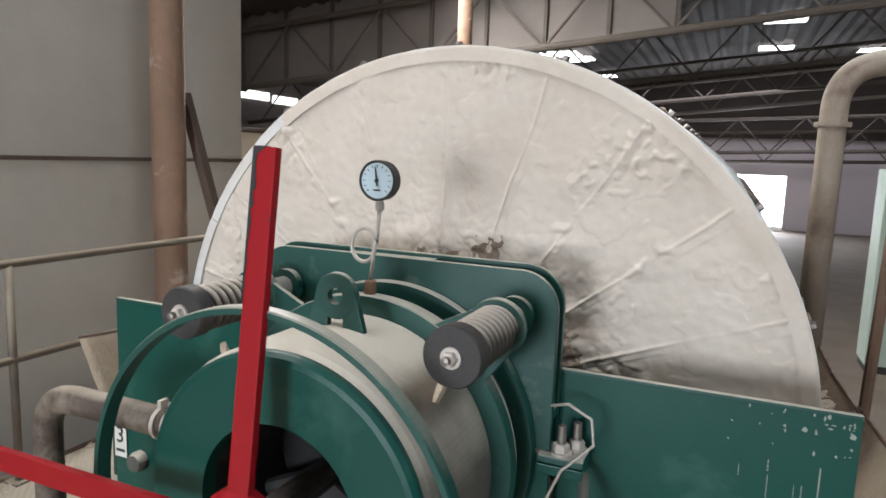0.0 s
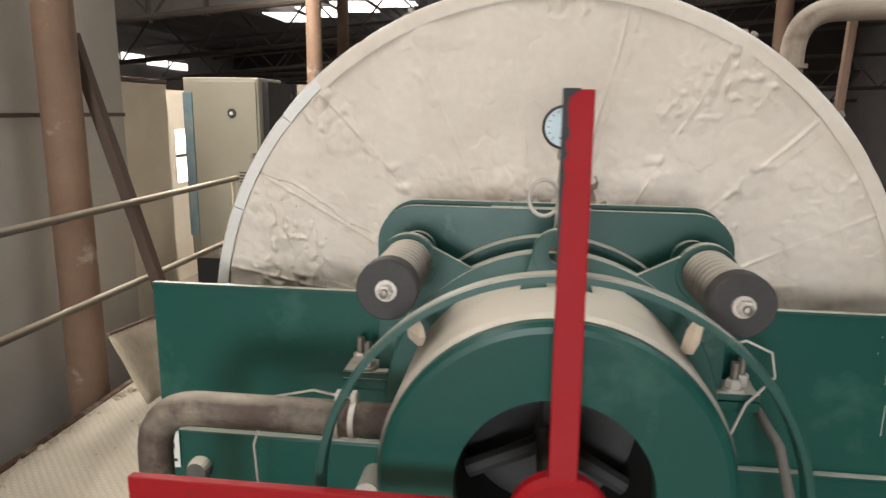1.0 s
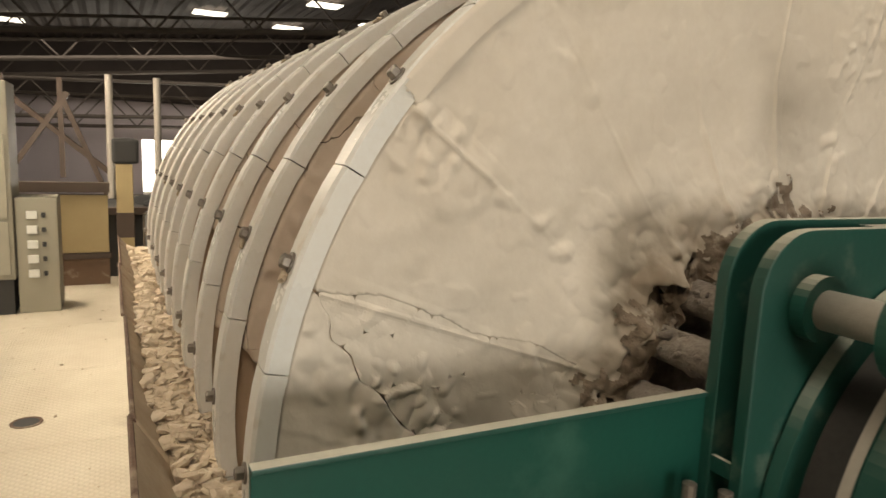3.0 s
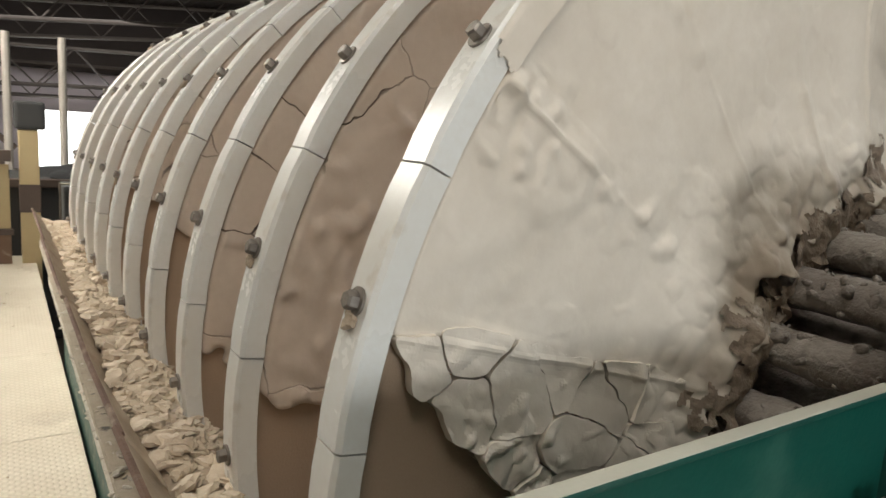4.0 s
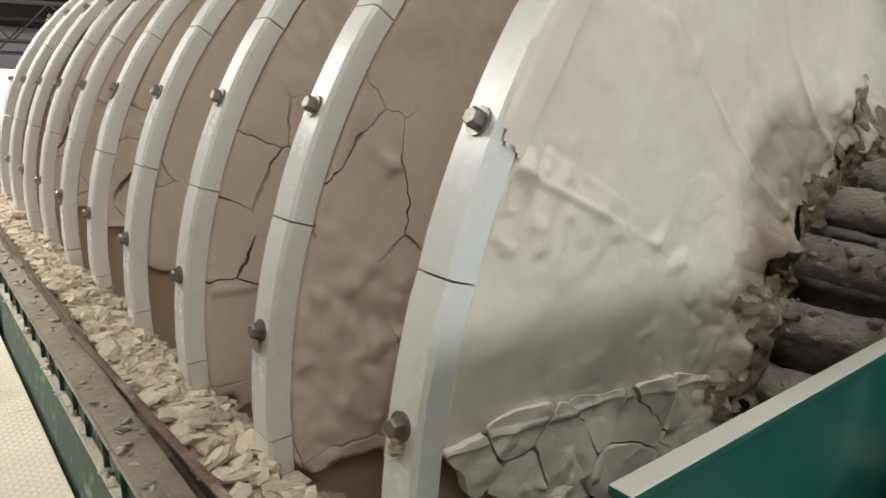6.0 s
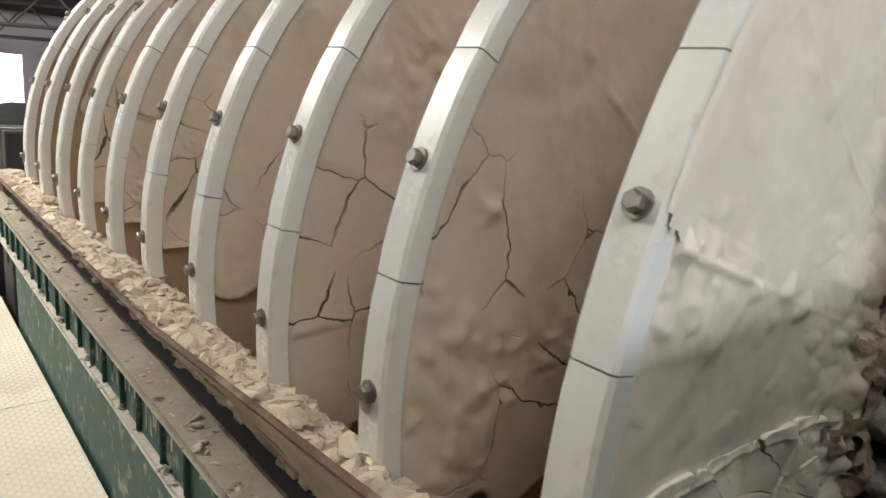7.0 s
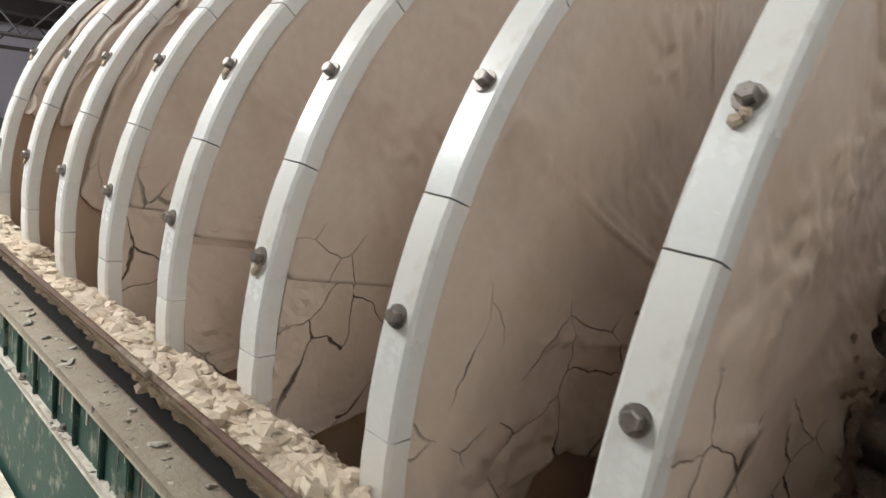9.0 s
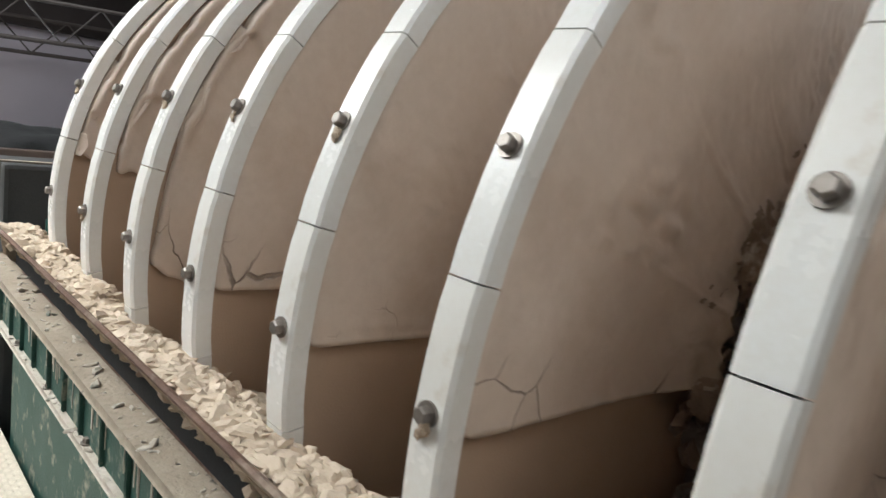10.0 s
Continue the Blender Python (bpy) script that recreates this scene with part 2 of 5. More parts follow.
MUD_PIPE = material("slurry_pipe", (0.34, 0.30, 0.26), 0.6, second=(0.15, 0.12, 0.10), scale=10, amount=0.95, bump=1.0, fine=45,
                    third=(0.075, 0.05, 0.038), third_scale=6, third_cut=(0.50, 0.64))
MUD = material("wet_mud", (0.33, 0.255, 0.19), 0.6, second=(0.17, 0.12, 0.085), scale=14, amount=0.95, bump=0.8, fine=45, third=(0.44, 0.38, 0.31), third_scale=20, third_cut=(0.58, 0.70))
FLAKE = material("cake_flake", (0.63, 0.53, 0.41), 0.9, second=(0.45, 0.355, 0.255), scale=14, amount=0.8, bump=0.4, fine=80,
                 third=(0.34, 0.255, 0.175), third_scale=5, third_cut=(0.55, 0.75))
SPOIL = material("muddy_spoil", (0.42, 0.335, 0.245), 0.85, second=(0.28, 0.205, 0.14), scale=9, amount=0.9, bump=0.7, fine=60)
RUST = material("rusty_steel", (0.17, 0.095, 0.06), 0.8, second=(0.09, 0.05, 0.035), scale=7, amount=0.9, bump=0.5,
                third=(0.34, 0.27, 0.20), third_scale=6, third_cut=(0.50, 0.66))
CHUTE = material("tan_chute_plate", (0.47, 0.38, 0.28), 0.8, second=(0.34, 0.26, 0.18), scale=6, amount=0.9, bump=0.6, fine=55,
                 third=(0.22, 0.12, 0.075), third_scale=5, third_cut=(0.60, 0.74))
PLATE_MUD = material("muddy_plate", (0.38, 0.325, 0.25), 0.8, second=(0.26, 0.21, 0.155), scale=7, amount=0.9, bump=0.8, fine=60,
                     third=(0.055, 0.05, 0.04), third_scale=18, third_cut=(0.62, 0.69))
LEDGE_MUD = material("pale_ledge_mud", (0.58, 0.53, 0.45), 0.85, second=(0.36, 0.31, 0.25), scale=10, amount=0.9, bump=0.9, fine=50,
                     third=(0.10, 0.115, 0.09), third_scale=9, third_cut=(0.60, 0.70))
WALL = material("whitewashed_wall", (0.43, 0.395, 0.345), 0.85, second=(0.31, 0.28, 0.24), scale=1.4, bump=0.1,
                third=(0.33, 0.29, 0.24), third_scale=0.9, third_cut=(0.60, 0.85))
CREAM = material("cream_plaster", (0.66, 0.59, 0.48), 0.85, second=(0.50, 0.43, 0.33), scale=1.6, amount=0.8, bump=0.1,
                 third=(0.36, 0.28, 0.20), third_scale=1.3, third_cut=(0.58, 0.80))
FARWALL = material("far_wall", (0.60, 0.55, 0.57), 0.9, second=(0.50, 0.45, 0.47), scale=0.4, bump=0.05)
ROOF = material("dark_roof_sheet", (0.055, 0.042, 0.035), 0.8, second=(0.035, 0.028, 0.024), scale=0.8, bump=0.1)
TRUSS = material("truss_steel", (0.10, 0.08, 0.065), 0.7, second=(0.06, 0.05, 0.04), scale=3)
POST = material("brown_post_paint", (0.23, 0.14, 0.09), 0.75, second=(0.15, 0.09, 0.06), scale=3, amount=0.8, bump=0.2,
                third=(0.42, 0.35, 0.28), third_scale=5, third_cut=(0.60, 0.75))
BROWN = material("dark_brown_steel", (0.075, 0.05, 0.038), 0.6, second=(0.11, 0.075, 0.055), scale=8)
RAIL = dusted(material("rail_steel", (0.14, 0.115, 0.085), 0.6, 0.3, second=(0.08, 0.06, 0.05), scale=10), (0.50, 0.43, 0.32), 0.2, 0.8)
CABINET = material("beige_cabinet", (0.35, 0.32, 0.25), 0.55, second=(0.29, 0.26, 0.20), scale=2, bump=0.04,
                   third=(0.38, 0.33, 0.26), third_scale=2.5, third_cut=(0.58, 0.8))
BLUE = material("blue_paint", (0.10, 0.20, 0.26), 0.6, second=(0.35, 0.36, 0.32), scale=4, amount=0.6)
PALE_GREEN = material("pale_green_cabinet", (0.42, 0.50, 0.44), 0.55, second=(0.35, 0.43, 0.37), scale=3)
# dark machine parts; also stands for shade, as under the lip
DARK = material("dark_machine_and_shade", (0.03, 0.03, 0.03), 0.7, second=(0.055, 0.05, 0.045), scale=4)
CONCRETE = material("hall_ground", (0.20, 0.165, 0.13), 0.9, second=(0.13, 0.10, 0.075), scale=1.2, amount=0.8, bump=0.3)
YELLOW = material("yellow_board", (0.48, 0.37, 0.20), 0.8, second=(0.40, 0.30, 0.16), scale=3)
COAL = material("black_coal", (0.012, 0.012, 0.013), 1.0, second=(0.02, 0.019, 0.018), scale=14, bump=0.8, fine=60)
SHEET = material("grey_cladding", (0.20, 0.17, 0.15), 0.8, second=(0.15, 0.13, 0.115), scale=1.2, amount=0.8)
LABEL = material("white_label", (0.78, 0.77, 0.72), 0.6, second=(0.6, 0.57, 0.5), scale=20)
HOSE = material("dusty_hose", (0.11, 0.10, 0.085), 0.7, second=(0.17, 0.155, 0.13), scale=12, bump=0.2)
INK = material("black_ink", (0.02, 0.02, 0.02), 0.6)
DIAL = material("gauge_dial", (0.62, 0.76, 0.82), 0.4, second=(0.58, 0.72, 0.78), scale=10, amount=0.3, bump=0.0)
BRASS = material("brown_fitting", (0.22, 0.13, 0.08), 0.5, 0.4, second=(0.14, 0.08, 0.05), scale=20)
CHIP = material("bare_primer", (0.40, 0.41, 0.36), 0.7, second=(0.22, 0.27, 0.23), scale=30, amount=0.8)
TUBE = material("pale_tube", (0.55, 0.50, 0.44), 0.45, 0.3, second=(0.42, 0.37, 0.32), scale=20)
SKYLIGHT = glow("daylit_sheet", (1.0, 0.98, 0.94), 3.0)
DAY = glow("daylight", (1.0, 1.0, 1.0), 3.5)


def checker_plate():
    """Muddy tread plate: small raised lozenges under dried slurry."""
    mat = material("tread_plate", (0.72, 0.645, 0.52), 0.75, second=(0.60, 0.515, 0.40), scale=2.5, amount=0.9, bump=0.25,
                   third=(0.34, 0.27, 0.20), third_scale=1.3, third_cut=(0.60, 0.85))
    nt = mat.node_tree
    b = nt.nodes["Principled BSDF"]
    old = b.inputs["Normal"].links[0].from_socket
    co = nt.nodes.new("ShaderNodeTexCoord").outputs["Object"]
    mp = nt.nodes.new("ShaderNodeMapping")
    mp.inputs["Rotation"].default_value = (0, 0, radians(45))
    nt.links.new(co, mp.inputs["Vector"])
    v = nt.nodes.new("ShaderNodeTexVoronoi")
    v.inputs["Scale"].default_value, v.inputs["Randomness"].default_value = 34, 0.0
    nt.links.new(mp.outputs[0], v.inputs["Vector"])
    m = nt.nodes.new("ShaderNodeMapRange")
    m.inputs["From Min"].default_value, m.inputs["From Max"].default_value = 0.42, 0.22
    nt.links.new(v.outputs["Distance"], m.inputs["Value"])
    bn = nt.nodes.new("ShaderNodeBump")
    bn.inputs["Strength"].default_value, bn.inputs["Distance"].default_value = 0.55, 0.005
    nt.links.new(m.outputs[0], bn.inputs["Height"])
    nt.links.new(old, bn.inputs["Normal"])
    nt.links.new(bn.outputs[0], b.inputs["Normal"])
    # browner in the hollows between the lozenges
    base = b.inputs["Base Color"].links[0].from_socket
    x = nt.nodes.new("ShaderNodeMix")
    x.data_type = "RGBA"
    k = nt.nodes.new("ShaderNodeMapRange")
    k.inputs["To Min"].default_value, k.inputs["To Max"].default_value = 0.14, 0.0
    nt.links.new(m.outputs[0], k.inputs["Value"])
    nt.links.new(k.outputs[0], x.inputs["Factor"])
    nt.links.new(base, x.inputs["A"])
    x.inputs["B"].default_value = (0.30, 0.23, 0.16, 1)
    nt.links.new(x.outputs["Result"], b.inputs["Base Color"])
    return mat


TREAD = checker_plate()


# ---- mesh helpers ----
def mesh_of(name, bm, mat, smooth=False):
    me = bpy.data.meshes.new(name)
    bmesh.ops.recalc_face_normals(bm, faces=bm.faces)
    bm.to_mesh(me)
    bm.free()
    me.materials.append(mat)
    if smooth:
        for f in me.polygons:
            f.use_smooth = True
    return me


def part(name, bm, mat, parent=None, label="", smooth=False, m=None):
    ob = new(name, mesh_of(name, bm, mat, smooth) if isinstance(bm, bmesh.types.BMesh) else bm)
    if parent is not None:
        ob.parent = parent
    if m is not None:
        ob.matrix_basis = m
    if label:
        tagged(ob, label)
    return ob


def thing(name, label, category, m=None, group="", kind=""):
    ob = new(name)
    if m is not None:
        ob.matrix_basis = m
    return tagged(ob, label, category, group, kind)


def box(x0, x1, y0, y1, z0, z1, bevel=0.0, seg=2, bm=None):
    b = bmesh.new()
    bmesh.ops.create_cube(b, size=1)
    for v in b.verts:
        v.co = Vector((x0 + (v.co.x + 0.5) * (x1 - x0), y0 + (v.co.y + 0.5) * (y1 - y0), z0 + (v.co.z + 0.5) * (z1 - z0)))
    if bevel:
        bmesh.ops.bevel(b, geom=b.edges[:], offset=bevel, segments=seg, affect="EDGES", profile=0.6)
    return join(bm, b)


def join(bm, b):
    if bm is None:
        return b
    tmp = bpy.data.meshes.new("tmp")
    b.to_mesh(tmp)
    b.free()
    bm.from_mesh(tmp)
    bpy.data.meshes.remove(tmp)
    return bm


def lathe(profile, n=64, axis="Y", bm=None, closed=True):
    """Turned shape. profile: (radius, along) pairs; closed loops the profile."""
    b = bmesh.new()
    rings = []
    for r, a in profile:
        ring = []
        for i in range(n):
            t = 2 * math.pi * i / n
            c, s = r * math.cos(t), r * math.sin(t)
            ring.append(b.verts.new((c, a, s) if axis == "Y" else (c, s, a) if axis == "Z" else (a, c, s)))
        rings.append(ring)
    pairs = list(zip(rings, rings[1:]))
    if closed:
        pairs.append((rings[-1], rings[0]))
    for p, q in pairs:
        for i in range(n):
            b.faces.new((p[i], p[(i + 1) % n], q[(i + 1) % n], q[i]))
    return join(bm, b)


def tube(points, r, n=10, bm=None, cap=True):
    """Round bar along a polyline."""
    b = bmesh.new()
    pts = [Vector(p) for p in points]
    rings = []
    side = None
    for i, p in enumerate(pts):
        d = (pts[min(i + 1, len(pts) - 1)] - pts[max(i - 1, 0)]).normalized()
        if side is None:
            side = d.orthogonal().normalized()
        side = (side - d * side.dot(d)).normalized()
        up = d.cross(side)
        rings.append([b.verts.new(p + r * (math.cos(2 * math.pi * k / n) * side + math.sin(2 * math.pi * k / n) * up)) for k in range(n)])
    for p, q in zip(rings, rings[1:]):
        for k in range(n):
            b.faces.new((p[k], p[(k + 1) % n], q[(k + 1) % n], q[k]))
    if cap:
        b.faces.new(rings[0][::-1])
        b.faces.new(rings[-1])
    return join(bm, b)


def bend(a, corner, c, r, n=8):
    """Polyline from a to c rounded at the corner with radius r."""
    a, corner, c = Vector(a), Vector(corner), Vector(c)
    u, v = (a - corner).normalized(), (c - corner).normalized()
    out = [a]
    for i in range(n + 1):
        t = i / n
        out.append((corner + u * r) * (1 - t) ** 2 + corner * 2 * t * (1 - t) + (corner + v * r) * t * t)
    return out + [c]


def helix(r, y0, y1, turns, wire, n=8, steps=22):
    pts = []
    total = int(turns * steps)
    for i in range(total + 1):
        t = 2 * math.pi * i / steps
        pts.append((r * math.cos(t), y0 + (y1 - y0) * i / total, r * math.sin(t)))
    return tube(pts, wire, n)


def slab(outline, y0, y1, bevel=0.0):
    """A plate cut to an outline of (x, z) points, from y0 to y1."""
    b = bmesh.new()
    a = [b.verts.new((x, y0, z)) for x, z in outline]
    c = [b.verts.new((x, y1, z)) for x, z in outline]
    b.faces.new(a)
    b.faces.new(c[::-1])
    n = len(outline)
    for i in range(n):
        b.faces.new((a[i], c[i], c[(i + 1) % n], a[(i + 1) % n]))
    bmesh.ops.recalc_face_normals(b, faces=b.faces)
    if bevel:
        es = [e for e in b.edges if abs(e.verts[0].co.y - e.verts[1].co.y) < 1e-6]
        bmesh.ops.bevel(b, geom=es, offset=bevel, segments=2, affect="EDGES", profile=0.6)
    return b


def hexbolt(r, h, washer=1.5):
    """Hexagon head on a washer; stands up along +z."""
    b = lathe([(0.001, 0), (r * washer, 0), (r * washer, h * 0.25), (0.001, h * 0.25)], 14, "Z", closed=False)
    h6 = lathe([(0.001, h * 0.25), (r, h * 0.25), (r, h * 0.85), (r * 0.8, h), (0.001, h)], 6, "Z", closed=False)
    return join(b, h6)


# ---- hall ----
def setting(name, bm, mat, label, smooth=False):
    return tagged(part(name, bm, mat, smooth=smooth), label, name.split("_")[0], kind="structure")


def hall():
    setting("ground", box(-14, 14, -9, 31, GROUND - 0.2, GROUND), CONCRETE, "dusty brown concrete floor of the factory hall")
    # walkway of tread plate, in front of and beside the filter
    w = thing("walkway_floor", "muddy steel tread-plate walkway beside the filter", "walkway", kind="structure")
    y = -4.6
    while y < 7.4:
        part("tread_sheet", box(-2.42, -1.128, y, y + 1.194, -0.006 - 0.004 * random.random(), 0.0, 0.002), TREAD, w)
        y += 1.2
    for i in range(4):
        part("tread_sheet", box(-1.122 + i * 1.0, -0.128 + i * 1.0, -4.6, -1.15, -0.008, -0.001, 0.002), TREAD, w)
    part("edge_angle", box(-2.46, -2.424, -4.6, 7.4, -0.10, 0.008, 0.004), RUST, w)
    part("edge_angle", box(-1.148, -1.131, -1.1, 7.4, -0.12, -0.012, 0.003), RUST, w)
    for yy in (-3.5, -1.5, 0.5, 2.5, 4.5, 6.5):
        part("bearer", box(-2.40, -1.19, yy, yy + 0.08, GROUND, -0.02), RUST, w)
    # left wall with one seam, open to the hall past its end
    setting("wall_west", box(-3.12, -2.92, -9, 2.45, GROUND, 5.2), WALL, "whitewashed plaster wall with a horizontal seam and stains")
    setting("trim_seam", box(-2.92, -2.905, -9, 2.45, 1.60, 1.625, 0.003), BROWN, "dark seam strip along the whitewashed wall")
    for i, y in enumerate((-5.2, -2.6, 0.0)):
        setting("trim_joint_%d" % (i + 1), box(-2.92, -2.914, y, y + 0.012, GROUND, 5.1, 0.001), BROWN, "thin dark upright joint in the whitewashed wall")
    setting("wall_far_west", box(-14.2, -14, -9, 31, GROUND, 9), SHEET, "grey sheet cladding of the far side wall")
    setting("wall_east", box(14, 14.2, -9, 31, GROUND, 9), SHEET, "grey sheet cladding of the east wall")
    for i, (x0, x1, z0, z1) in enumerate(((-14, -1.7, GROUND, 9), (0.6, 14, GROUND, 9), (-1.7, 0.6, 2.55, 9), (-1.7, 0.6, GROUND, 0.45))):
        setting("wall_south_%d" % (i + 1), box(x0, x1, -9.2, -9, z0, z1), SHEET, "grey sheet cladding of the front wall")
    # far gable with a bright doorway
    for i, (x0, x1, z0, z1) in enumerate(((-14, -0.1, GROUND, 9), (2.9, 14, GROUND, 9), (-0.1, 2.9, 1.4, 9))):
        setting("wall_north_%d" % (i + 1), box(x0, x1, 30, 30.25, z0, z1), FARWALL, "pale lilac-white far end wall")
    # dark sheet added in place of the gloom under the far roof
    setting("cladding_north", box(-13.9, 13.9, 29.6, 29.9, 2.95, 8.9), ROOF, "dark brown sheeting above the pale far end wall")
    setting("backdrop", box(-3, 7, 31.5, 31.6, GROUND, 3), DAY, "overexposed daylight outside the far doorway")
    for i in range(5):
        setting("window_north_%d" % (i + 1), box(6.6 + i * 1.0, 7.45 + i * 1.0, 29.55, 29.59, 1.46, 1.62), SKYLIGHT, "narrow bright window strip in the far end wall")
    # low partition between the tall wall and the cabinets; past its end an inner wall with a bright window
    setting("wall_partition", box(-3.36, -3.24, 2.46, 3.64, GROUND, 1.86, 0.004), CREAM, "low stained cream plaster partition behind the railing")
    for i, (y0, y1, z0, z1) in enumerate(((4.4, 7.2, GROUND, 1.9), (8.3, 11.5, GROUND, 1.9), (7.2, 8.3, GROUND, 0.56), (7.2, 8.3, 1.34, 1.9))):
        setting("wall_inner_%d" % (i + 1), box(-5.2, -5.1, y0, y1, z0, z1), CREAM, "low stained cream plaster wall behind the cabinets")
    setting("window_inner", box(-5.17, -5.15, 7.205, 8.295, 0.565, 1.335), SKYLIGHT, "bright window in the low inner wall")
    setting("trim_muntin", box(-5.14, -5.11, 7.205, 8.295, 0.93, 0.98, 0.002), BROWN, "dark muntin bar across the bright window")
    setting("trim_coping", box(-3.38, -3.22, 2.46, 3.64, 1.862, 1.90, 0.006), BROWN, "dark coping along the low partition")
    for i in range(6):
        setting("window_clerestory_%d" % (i + 1), box(-13.99, -13.96, 15.6 + i * 1.6, 17.0 + i * 1.6, 3.36 - 0.05 * i, 3.62 - 0.05 * i), SKYLIGHT, "narrow bright window high in the far side wall")
    # roof: dark corrugated sheet, rising towards the east side
    b = bmesh.new()
    n = 240
    prev = None
    for i in range(n + 1):
        x = -14.4 + 28.8 * i / n
        z = 5.1 + 0.097 * (x + 4) + 0.05 * math.sin(i * 1.9)
        cur = (b.verts.new((x, -9.4, z)), b.verts.new((x, 31, z)))
        if prev:
            b.faces.new((prev[0], cur[0], cur[1], prev[1]))
        prev = cur
    tagged(part("ceiling", b, ROOF), "dark brown corrugated roof sheets", "ceiling", kind="structure")
    # translucent strips; the two nearest lie over the walkway, the entry one added
    setting("window_walkway", box(-4.5, -3.0, 2.2, 10.0, 4.90, 4.93), SKYLIGHT, "long translucent roof strip beside the walkway")
    # glowing strip made up to go with the entry fill lamp
    setting("window_entry", box(-2.5, -1.5, -2.8, -0.4, 5.00, 5.03), SKYLIGHT, "unseen glowing roof strip added over the walkway entry")
    # glowing strip invented above the east fill lamp
    setting("window_east", box(2.2, 4.2, -2.4, 1.2, 5.45, 5.48), SKYLIGHT, "unseen glowing roof strip added on the east side")
    k = 0
    for x0, x1, ys in ((-7.5, -6.1, (4.5, 7.5, 12.5)), (-4.6, -3.6, (13.5, 19.5, 24)), (1.2, 2.2, (8.2, 13.0, 17.5, 22)), (4.4, 5.4, (7.5, 14, 20, 25)), (7.5, 8.6, (12, 18, 24))):
        for yy in ys:
            k += 1
            zr = 4.98 + 0.097 * ((x0 + x1) / 2 + 4)
            setting("window_%d" % k, box(x0, x1, yy, yy + 0.75, zr - 0.03, zr), SKYLIGHT, "bright translucent roof sheet letting in daylight")


    for i in range(4):
        zr = 4.80 + 0.097 * (i * 1.12 - 3.4)
        setting("window_row_%d" % (i + 1), box(-8.0 + i * 1.12, -6.95 + i * 1.12, 18.2 - 0.3 * i, 20.2 - 0.3 * i, zr - 0.03, zr), SKYLIGHT, "broad bright translucent roof sheet in a row")


def truss(y, drop=0.0):
    t = thing("roof_truss", "dark steel lattice roof truss under the sheets", "truss", group="roof trusses", kind="structure")
    zb = lambda x: 3.55 - drop + 0.097 * (x + 4) * (1 - 0.4 * drop)
    zt = lambda x: 4.75 - drop + 0.097 * (x + 4) * (1 - 0.4 * drop)
    part("bottom_chord", tube([(-14, y, zb(-14)), (14, y, zb(14))], 0.07, 8), TRUSS, t)
    part("top_chord", tube([(-14, y, zt(-14)), (14, y, zt(14))], 0.06, 8), TRUSS, t)
    x, up = -13.5, True
    while x < 13:
        a, c = (zb(x), zt(x + 1.1)) if up else (zt(x), zb(x + 1.1))
        part("web_bar", tube([(x, y, a), (x + 1.1, y, c)], 0.028, 6), TRUSS, t)
        x, up = x + 1.1, not up


def cladding():
    c = thing("clerestory_cladding", "grey-brown ribbed sheet cladding above the truss", "cladding", kind="structure")
    x = -13.9
    while x < -1.0:
        part("sheet", box(x, x + 1.05, 10.25, 10.29, 3.62 + 0.097 * (x + 4), 5.2 + 0.097 * (x + 4.0), 0.01), SHEET, c)
        part("batten", box(x + 1.06, x + 1.12, 10.2, 10.32, 3.6 + 0.097 * (x + 4), 5.2 + 0.097 * (x + 4)), TRUSS, c)
        x += 1.14


def posts():
    for x, y, r, top in ((-2.60, 1.36, 0.108, 5.0), (-3.3, 8.2, 0.12, 4.9), (-4.4, 14.0, 0.14, 4.9), (3.9, 9.4, 0.13, 5.6)):
        p = thing("roof_post", "brown-painted round roof post, scuffed and dusty", "post", pose(x, y, GROUND), group="roof posts")
        part("shaft", lathe([(r * 1.02, 0), (r, 1.5), (r * 0.98, 3.0), (r * 0.97, top - GROUND)], 24, "Z", closed=False), POST, p, smooth=True)
        part("base_plate", box(-0.2, 0.2, -0.2, 0.2, 0, 0.03, 0.006), RUST, p)
    b = thing("diagonal_brace", "dark brown angle-steel brace leaning from post to walkway", "brace")
    part("bar", tube([(-2.60, 1.5, 2.06), (-2.18, 1.76, 0.0)], 0.045, 4), BROWN, b)
    part("foot_plate", box(-2.29, -2.14, 1.69, 1.83, 0.0, 0.012, 0.003), BROWN, b)


def railing():
    r = thing("walkway_railing", "two-bar steel tube railing along the walkway", "railing")
    part("top_rail", tube([(-2.36, -4.4, 1.115), (-2.36, 3.05, 1.115)], 0.021, 12), RAIL, r, smooth=True)
    part("middle_rail", tube([(-2.36, -4.4, 0.635), (-2.36, 3.05, 0.635)], 0.021, 12), RAIL, r, smooth=True)
    for y in (-4.0, -1.9, 0.1, 2.98):
        part("stanchion", tube([(-2.36, y, 0), (-2.36, y, 1.115)], 0.02, 10), RAIL, r, smooth=True)
        part("foot", box(-2.41, -2.31, y - 0.05, y + 0.05, 0, 0.01, 0.002), RAIL, r)


hall()
for ty in (4.2, 10.0, 16.0, 22.0, 27.5):
    truss(ty)
truss(25.0, 1.5)
truss(29.0, 1.75)
cladding()
posts()
railing()


# ---- the disc filter: trough ----
def lip_x(y):
    return 1.256 - 0.006 * min(1.0, max(0.0, (y + 0.4) / 1.5))


def lip_z(y):
    """Height of the chute plates' top edge, sinking towards the rear."""
    return 1.022 - 0.104 * min(1.0, (y + 0.4) / 1.3) - 0.020 * max(0.0, y - 0.9) / 2.7


